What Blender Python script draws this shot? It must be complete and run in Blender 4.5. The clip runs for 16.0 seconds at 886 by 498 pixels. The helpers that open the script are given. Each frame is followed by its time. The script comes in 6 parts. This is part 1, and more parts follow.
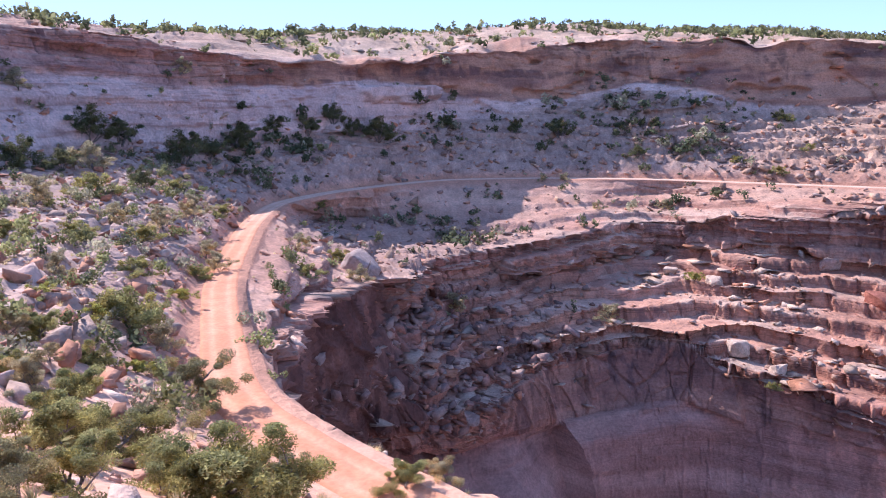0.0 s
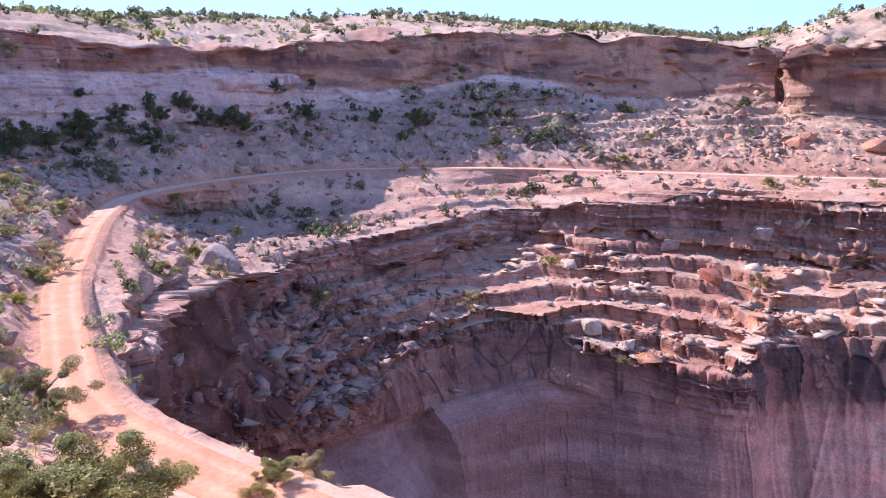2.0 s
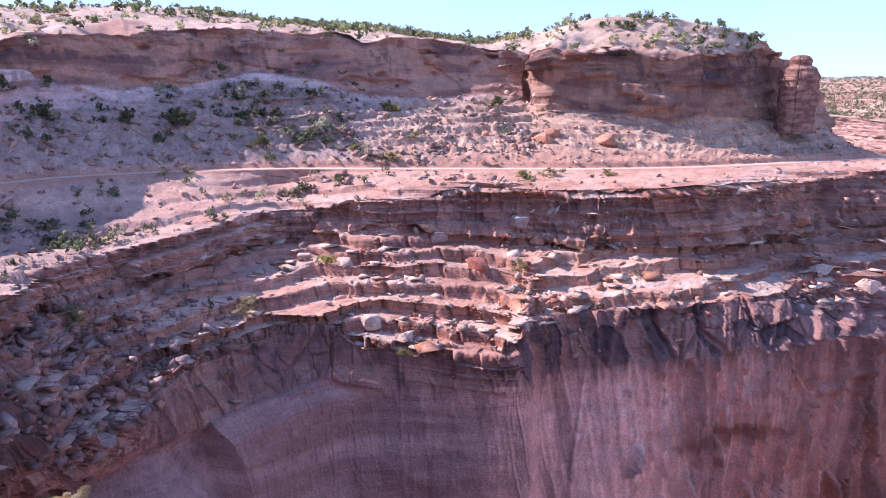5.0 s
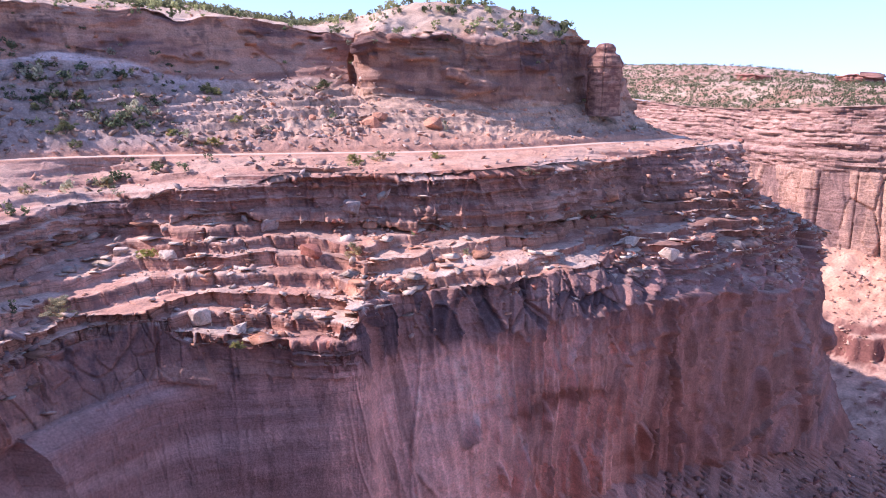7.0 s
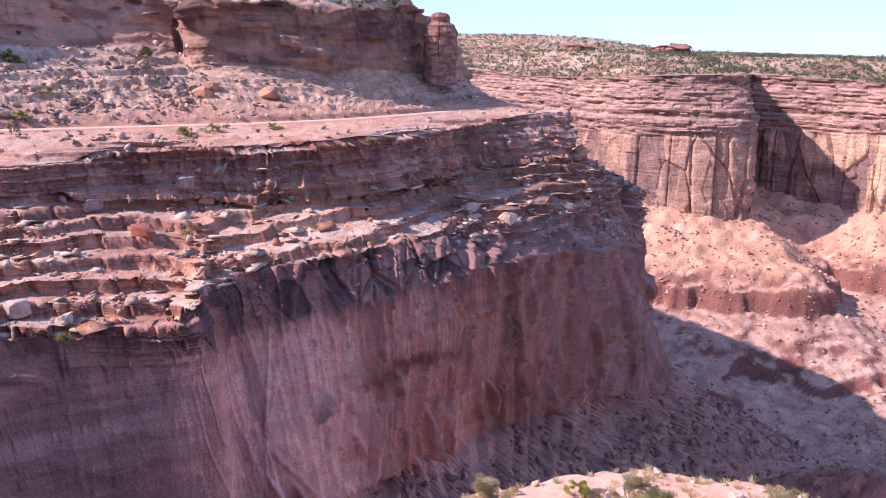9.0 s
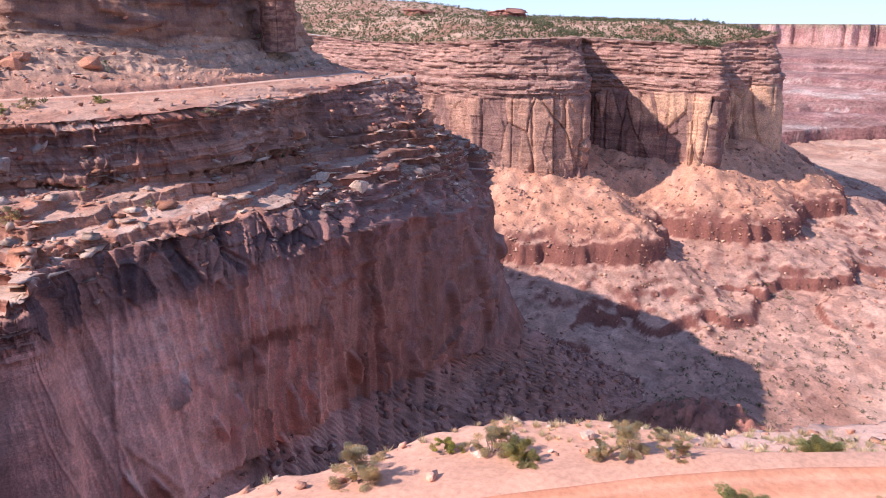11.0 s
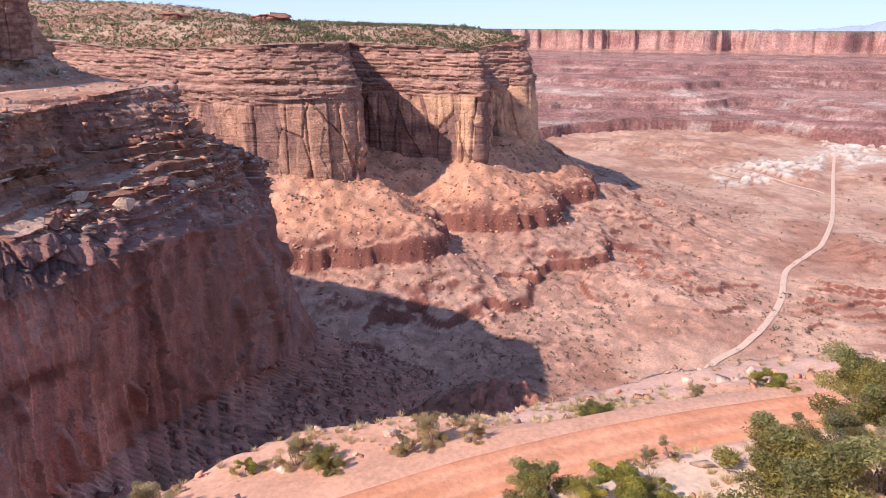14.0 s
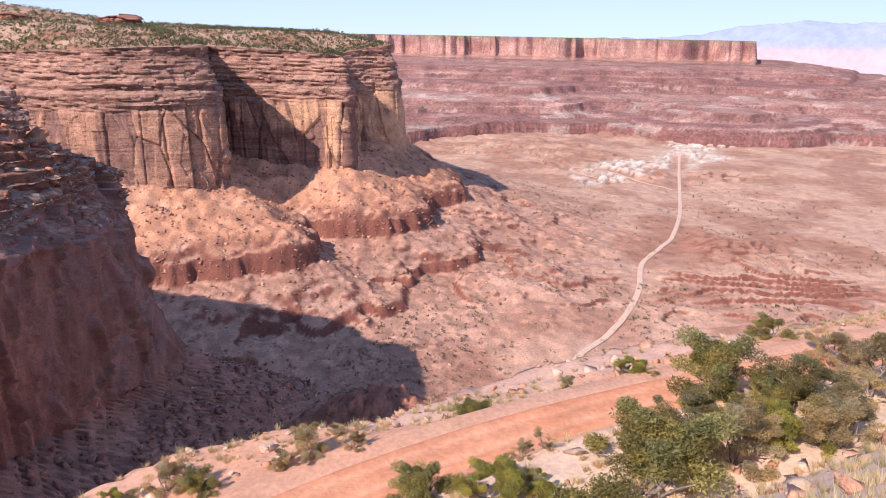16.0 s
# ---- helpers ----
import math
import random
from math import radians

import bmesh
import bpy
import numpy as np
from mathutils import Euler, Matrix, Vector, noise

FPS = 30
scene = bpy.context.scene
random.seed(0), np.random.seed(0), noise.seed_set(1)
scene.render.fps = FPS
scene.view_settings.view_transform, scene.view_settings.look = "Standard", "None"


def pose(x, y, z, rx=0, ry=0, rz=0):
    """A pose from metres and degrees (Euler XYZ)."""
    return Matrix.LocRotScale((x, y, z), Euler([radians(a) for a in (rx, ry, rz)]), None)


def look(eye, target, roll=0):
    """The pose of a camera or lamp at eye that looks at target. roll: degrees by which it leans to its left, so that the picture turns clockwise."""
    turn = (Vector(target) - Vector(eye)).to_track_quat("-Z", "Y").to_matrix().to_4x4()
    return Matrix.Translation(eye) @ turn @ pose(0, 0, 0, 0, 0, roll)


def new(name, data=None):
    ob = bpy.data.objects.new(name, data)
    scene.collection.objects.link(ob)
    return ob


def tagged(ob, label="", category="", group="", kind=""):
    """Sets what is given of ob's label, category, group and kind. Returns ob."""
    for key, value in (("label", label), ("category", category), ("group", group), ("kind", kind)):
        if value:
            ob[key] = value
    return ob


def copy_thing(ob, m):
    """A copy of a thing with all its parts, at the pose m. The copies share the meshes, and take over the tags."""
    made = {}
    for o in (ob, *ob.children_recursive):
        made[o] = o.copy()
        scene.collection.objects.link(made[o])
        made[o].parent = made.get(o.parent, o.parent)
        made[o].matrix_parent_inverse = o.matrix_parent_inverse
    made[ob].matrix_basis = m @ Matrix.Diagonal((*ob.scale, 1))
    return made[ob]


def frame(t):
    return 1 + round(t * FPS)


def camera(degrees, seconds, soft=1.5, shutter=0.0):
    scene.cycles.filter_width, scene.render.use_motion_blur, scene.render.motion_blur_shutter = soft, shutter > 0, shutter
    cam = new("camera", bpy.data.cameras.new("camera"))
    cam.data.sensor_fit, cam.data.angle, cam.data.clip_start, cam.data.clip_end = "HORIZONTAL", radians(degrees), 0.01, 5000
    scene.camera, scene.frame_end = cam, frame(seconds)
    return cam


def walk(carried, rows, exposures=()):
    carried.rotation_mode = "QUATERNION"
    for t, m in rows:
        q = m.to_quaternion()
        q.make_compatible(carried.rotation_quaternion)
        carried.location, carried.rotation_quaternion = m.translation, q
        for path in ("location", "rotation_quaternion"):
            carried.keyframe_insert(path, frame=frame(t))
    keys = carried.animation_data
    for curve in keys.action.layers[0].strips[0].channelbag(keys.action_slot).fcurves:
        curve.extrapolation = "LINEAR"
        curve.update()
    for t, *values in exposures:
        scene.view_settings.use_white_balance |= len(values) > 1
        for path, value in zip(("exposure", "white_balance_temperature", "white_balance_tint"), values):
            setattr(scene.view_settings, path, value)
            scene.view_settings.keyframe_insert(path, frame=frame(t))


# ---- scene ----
# ---- camera: one standing point, slow pan to the right ----
cam = camera(62.94, 16.0, 1.0)
ROWS = [
    (0, 0.00, -10.59, -0.34),
    (0.5, -2.68, -10.87, -0.20),
    (1, -5.49, -11.13, -0.13),
    (1.5, -8.23, -11.32, -0.06),
    (2, -10.94, -11.39, 0.05),
    (2.5, -13.68, -11.39, 0.11),
    (3, -16.48, -11.38, 0.17),
    (3.5, -19.42, -11.39, 0.18),
    (4, -22.49, -11.38, 0.16),
    (6.5, -39.00, -12.20, 0.04),
    (7, -42.37, -12.67, 0.29),
    (7.5, -45.73, -13.24, 0.46),
    (8, -48.95, -13.84, 0.65),
    (8.5, -51.98, -14.38, 0.67),
    (9, -54.92, -14.91, 0.57),
    (11.5, -69.91, -17.76, 0.28),
    (12, -72.89, -17.92, 0.23),
    (12.5, -75.92, -17.81, 0.18),
    (13, -78.90, -17.55, 0.17),
    (13.5, -81.76, -17.21, 0.23),
    (14, -84.49, -16.92, 0.40),
    (14.5, -87.15, -16.72, 0.56),
    (15, -89.75, -16.58, 0.76),
    (15.5, -92.48, -16.50, 0.88),
    (16, -94.97, -16.41, 1.06),
]
walk(cam, [(t, pose(0, 0, 0, 90 + pitch, 0, yaw) @ pose(0, 0, 0, 0, 0, roll)) for t, yaw, pitch, roll in ROWS],
     [(0, 0.66, 5550, 25), (4, 0.80, 5500, 31), (8, 0.69, 5600, 32), (12, 0.28, 6200, 27), (16, 0.17, 6500, 26)])

# ---- sky and sun ----
SUN_AZ, SUN_EL = -46.0, 39.0
world = bpy.data.worlds.new("sky")
scene.world = world
world.use_nodes = True
sky = world.node_tree.nodes.new("ShaderNodeTexSky")
sky.sky_type = "NISHITA"
sky.sun_disc = False
sky.sun_elevation, sky.sun_rotation = radians(SUN_EL), radians(SUN_AZ)
sky.altitude, sky.air_density, sky.dust_density = 4500, 1.0, 0.0
background = world.node_tree.nodes["Background"]
background.inputs["Strength"].default_value = 0.365
# thin pale haze: the sky's brightness levels off towards the horizon
limit = (2.15, 3.1, 4.3)
add, scale, share = (world.node_tree.nodes.new("ShaderNodeVectorMath") for k in range(3))
add.operation, scale.operation, share.operation = "ADD", "MULTIPLY", "DIVIDE"
add.inputs[1].default_value = scale.inputs[1].default_value = limit
world.node_tree.links.new(sky.outputs["Color"], add.inputs[0])
world.node_tree.links.new(sky.outputs["Color"], scale.inputs[0])
world.node_tree.links.new(scale.outputs["Vector"], share.inputs[0])
world.node_tree.links.new(add.outputs["Vector"], share.inputs[1])
world.node_tree.links.new(share.outputs["Vector"], background.inputs["Color"])
sun_data = bpy.data.lights.new("sun", "SUN")
sun_data.energy, sun_data.angle, sun_data.color = 4.8, radians(0.53), (1.0, 0.925, 0.79)
sun = new("sun", sun_data)
sun_way = Vector((math.sin(radians(SUN_AZ)) * math.cos(radians(SUN_EL)), math.cos(radians(SUN_AZ)) * math.cos(radians(SUN_EL)), math.sin(radians(SUN_EL))))
sun.matrix_world = look(sun_way * 300, (0, 0, 0))

# ---- noise on arrays ----
def hashed(ix, iy, iz, salt=0):
    """A random number from 0 to 1 for every cell."""
    with np.errstate(over="ignore"):
        h = ix.astype(np.int64).astype(np.uint32) * np.uint32(374761393) + iy.astype(np.int64).astype(np.uint32) * np.uint32(668265263)
        h = h + iz.astype(np.int64).astype(np.uint32) * np.uint32(2246822519) + np.uint32((salt * 3266489917 + 12345) & 0xFFFFFFFF)
        h = (h ^ (h >> np.uint32(13))) * np.uint32(1274126177)
        h = (h ^ (h >> np.uint32(16))) * np.uint32(2654435761)
        h = h ^ (h >> np.uint32(15))
    return h.astype(np.float32) / np.float32(4294967295.0)


def smooth_noise(x, y, z, salt=0):
    """Value noise from 0 to 1."""
    fx, fy, fz = np.floor(x), np.floor(y), np.floor(z)
    u, v, w = x - fx, y - fy, z - fz
    u, v, w = u * u * (3 - 2 * u), v * v * (3 - 2 * v), w * w * (3 - 2 * w)
    total = 0.0
    for a in (0, 1):
        for b in (0, 1):
            for c in (0, 1):
                weight = (u if a else 1 - u) * (v if b else 1 - v) * (w if c else 1 - w)
                total = total + weight * hashed(fx + a, fy + b, fz + c, salt)
    return total


def fbm(x, y, z, octaves=4, salt=0, gain=0.5):
    total, size, norm = 0.0, 1.0, 0.0
    for k in range(octaves):
        f = 2.03 ** k
        total = total + size * smooth_noise(x * f + 17.3 * k, y * f - 9.1 * k, z * f + 4.7 * k, salt + k)
        norm += size
        size *= gain
    return total / norm


def cells(x, y, z, salt=0):
    """Nearest and second nearest distance to scattered points, and a random number of the nearest."""
    fx, fy, fz = np.floor(x), np.floor(y), np.floor(z)
    near = np.full(x.shape, 9.0, np.float32)
    second = np.full(x.shape, 9.0, np.float32)
    label = np.zeros(x.shape, np.float32)
    for a in (-1, 0, 1):
        for b in (-1, 0, 1):
            for c in (-1, 0, 1):
                cx, cy, cz = fx + a, fy + b, fz + c
                d = np.sqrt((cx + hashed(cx, cy, cz, salt) - x) ** 2 + (cy + hashed(cx, cy, cz, salt + 1) - y) ** 2 + (cz + hashed(cx, cy, cz, salt + 2) - z) ** 2)
                closer = d < near
                second = np.where(closer, near, np.minimum(second, d))
                label = np.where(closer, hashed(cx, cy, cz, salt + 3), label)
                near = np.where(closer, d, near)
    return near, second, label


def slabs(u, w, salt=0):
    """Flat-faced patches on a wall, in two directions: how near their border is, a random number, and how far each leans out."""
    fu, fw = np.floor(u), np.floor(w)
    near, second = np.full(u.shape, 9.0, np.float32), np.full(u.shape, 9.0, np.float32)
    label, du, dw = (np.zeros(u.shape, np.float32) for k in range(3))
    for a in (-1, 0, 1):
        for b in (-1, 0, 1):
            cu, cw = fu + a, fw + b
            ou, ow = u - cu - hashed(cu, cw, cu * 0, salt), w - cw - hashed(cu, cw, cu * 0, salt + 1)
            d = np.sqrt(ou**2 + ow**2)
            closer = d < near
            second = np.where(closer, near, np.minimum(second, d))
            label = np.where(closer, hashed(cu, cw, cu * 0, salt + 2), label)
            du, dw = np.where(closer, ou, du), np.where(closer, ow, dw)
            near = np.where(closer, d, near)
    turn = (label * 7.31) % 1.0 - 0.5
    return second - near, label, (label - 0.5) * 1.2 + du * turn * 2.2 + dw * ((label * 3.77) % 1.0 - 0.5) * 0.8


def ramp(x, low, high):
    s = np.clip((x - low) / (high - low), 0, 1)
    return s * s * (3 - 2 * s)


def curve_at(knots, s):
    """A smooth curve through evenly numbered knots (n x 3), at the numbers s; it doesn't overshoot much."""
    knots = np.asarray(knots, float)
    i = np.clip(np.floor(s).astype(int), 0, len(knots) - 2)
    f = (s - i)[:, None]
    p0, p1, p2, p3 = (knots[np.clip(i + k, 0, len(knots) - 1)] for k in (-1, 0, 1, 2))
    m1, m2 = 0.42 * (p2 - p0), 0.42 * (p3 - p1)
    return (2 * f**3 - 3 * f**2 + 1) * p1 + (f**3 - 2 * f**2 + f) * m1 + (3 * f**2 - 2 * f**3) * p2 + (f**3 - f**2) * m2


def normals_of(p):
    a = np.gradient(p, axis=0)
    b = np.gradient(p, axis=1)
    n = np.cross(a, b)
    return n / np.maximum(np.linalg.norm(n, axis=-1, keepdims=True), 1e-9)


def sheet(name, p, albedo, material, smooth=False, cliff=0.0):
    """A grid of points with a base colour at each, as one mesh."""
    nu, nv = p.shape[:2]
    me = bpy.data.meshes.new(name)
    me.vertices.add(nu * nv)
    me.vertices.foreach_set("co", np.ascontiguousarray(p, np.float32).ravel())
    idx = np.arange(nu * nv).reshape(nu, nv)
    quads = np.stack([idx[:-1, :-1], idx[1:, :-1], idx[1:, 1:], idx[:-1, 1:]], -1).reshape(-1, 4)
    me.loops.add(quads.size)
    me.loops.foreach_set("vertex_index", quads.ravel().astype(np.int32))
    me.polygons.add(len(quads))
    me.polygons.foreach_set("loop_start", np.arange(0, quads.size, 4, dtype=np.int32))
    me.update(calc_edges=True)
    colours = me.color_attributes.new("albedo", "FLOAT_COLOR", "POINT")
    rgba = np.ones((nu * nv, 4), np.float32)
    rgba[:, :3] = np.clip(albedo, 0.005, 0.9).reshape(-1, 3)
    rgba[:, 3] = np.ravel(cliff)
    colours.data.foreach_set("color", rgba.ravel())
    me.materials.append(material)
    if smooth:
        me.polygons.foreach_set("use_smooth", np.ones(len(quads), bool))
    return new(name, me)


def mixed(a, b, f):
    return a + (b - a) * f[..., None]


def tint(*rgb):
    return np.array(rgb, np.float32)


# ---- materials ----
def node_material(name):
    m = bpy.data.materials.new(name)
    m.use_nodes = True
    return m, m.node_tree.nodes, m.node_tree.links, m.node_tree.nodes["Principled BSDF"]


def rock_material(name, scale, bump, rough=0.92, spread=0.35, beds=0.0, varnish=0.0):
    """Weathered ground whose base colour comes with the mesh, with grain at two scales. Where the mesh is cliff (the colour's
    alpha) it also bears thin dark bedding lines and patches and streaks of desert varnish. beds: lines per metre of height."""
    m, nodes, links, bsdf = node_material(name)
    at = nodes.new("ShaderNodeAttribute")
    at.attribute_name = "albedo"
    where = nodes.new("ShaderNodeTexCoord")

    def grain(stretch, size, detail, warp=0.0):
        place, n = nodes.new("ShaderNodeMapping"), nodes.new("ShaderNodeTexNoise")
        place.inputs["Scale"].default_value = stretch
        links.new(where.outputs["Object"], place.inputs["Vector"])
        links.new(place.outputs["Vector"], n.inputs["Vector"])
        n.inputs["Scale"].default_value, n.inputs["Detail"].default_value, n.inputs["Roughness"].default_value, n.inputs["Distortion"].default_value = size, detail, 0.6, warp
        return n.outputs["Fac"]

    def spread_out(source, low, high, to_low, to_high):
        rng = nodes.new("ShaderNodeMapRange")
        for key, value in (("From Min", low), ("From Max", high), ("To Min", to_low), ("To Max", to_high)):
            rng.inputs[key].default_value = value
        links.new(source, rng.inputs["Value"])
        return rng.outputs["Result"]

    def times(a, b):
        n = nodes.new("ShaderNodeMath")
        n.operation = "MULTIPLY"
        for socket, value in zip(n.inputs, (a, b)):
            if isinstance(value, float):
                socket.default_value = value
            else:
                links.new(value, socket)
        return n.outputs["Value"]

    def blend(kind, a, b, factor):
        n = nodes.new("ShaderNodeMix")
        n.data_type, n.blend_type = "RGBA", kind
        for key, value in (("Factor", factor), ("A", a), ("B", b)):
            socket = [i for i in n.inputs if i.name == key and (i.type == "VALUE" if key == "Factor" else i.type == "RGBA")][0]
            if isinstance(value, (float, tuple)):
                socket.default_value = value
            else:
                links.new(value, socket)
        return [o for o in n.outputs if o.type == "RGBA"][0]

    fine, coarse = grain((1, 1, 1), scale, 5), grain((1, 1, 1), scale * 0.13, 5)
    value = at.outputs["Color"]
    value = blend("MULTIPLY", value, spread_out(fine, 0.3, 0.7, 1 - spread, 1 + spread), 1.0)
    value = blend("MULTIPLY", value, spread_out(coarse, 0.3, 0.7, 1 - spread * 0.8, 1 + spread * 0.8), 1.0)
    height = fine
    if beds:
        line = grain((0.05, 0.05, 1.0), beds, 3, 0.5)
        dip = nodes.new("ShaderNodeValToRGB")
        stops = dip.color_ramp.elements
        stops[0].position, stops[0].color = 0.44, (1, 1, 1, 1)
        stops[1].position, stops[1].color = 0.475, (0.3, 0.3, 0.3, 1)
        for position, level in ((0.50, 1.0), (0.58, 1.0), (0.60, 0.55), (0.63, 1.1)):
            stop = stops.new(position)
            stop.color = (level, level, level, 1)
        links.new(line, dip.inputs["Fac"])
        value = blend("MULTIPLY", value, dip.outputs["Color"], times(at.outputs["Alpha"], 0.7))
        add = nodes.new("ShaderNodeMath")
        add.operation = "MULTIPLY_ADD"
        add.inputs[1].default_value = 0.8
        links.new(times(dip.outputs["Color"], at.outputs["Alpha"]), add.inputs[0])
        links.new(fine, add.inputs[2])
        height = add.outputs["Value"]
    if varnish:
        patch = spread_out(grain((1, 1, 1.9), varnish * 0.055, 7, 1.2), 0.53, 0.57, 0.0, 1.0)
        streak = spread_out(grain((1, 1, 0.035), varnish * 0.42, 5, 0.4), 0.47, 0.60, 0.15, 1.0)
        value = blend("MIX", value, (0.13, 0.075, 0.075, 1), times(times(patch, streak), times(at.outputs["Alpha"], 0.8)))
    links.new(value, bsdf.inputs["Base Color"])
    bmp = nodes.new("ShaderNodeBump")
    bmp.inputs["Strength"].default_value, bmp.inputs["Distance"].default_value = bump, 1.0 / scale
    links.new(height, bmp.inputs["Height"])
    links.new(bmp.outputs["Normal"], bsdf.inputs["Normal"])
    bsdf.inputs["Roughness"].default_value = rough
    bsdf.inputs["Specular IOR Level"].default_value = 0.15
    return m


ROCK = rock_material("sandstone", 1.6, 0.55, spread=0.22, beds=0.4, varnish=1.0)
CLIFF = rock_material("headland_sandstone", 0.8, 0.6, spread=0.34, beds=0.2, varnish=0.55)
SAND = rock_material("desert_ground", 0.6, 0.45, spread=0.22)
LOAM = rock_material("sandy_soil", 3.0, 0.16, spread=0.16)
DIRT = rock_material("packed_dirt", 2.5, 0.25, spread=0.14)
HAZE = rock_material("hazed_mountain_rock", 0.02, 0.15, spread=0.1)
FAR_ROCK = rock_material("distant_sandstone", 0.16, 0.6, spread=0.36, beds=0.16)

RED, ORANGE, PINK = tint(0.41, 0.155, 0.105), tint(0.56, 0.26, 0.16), tint(0.80, 0.40, 0.31)
CREAM, MAUVE, VARNISH = tint(0.66, 0.47, 0.36), tint(0.58, 0.435, 0.41), tint(0.10, 0.06, 0.06)
SOIL, TALUS, DUST = tint(0.54, 0.27, 0.175), tint(0.53, 0.365, 0.29), tint(0.66, 0.345, 0.235)

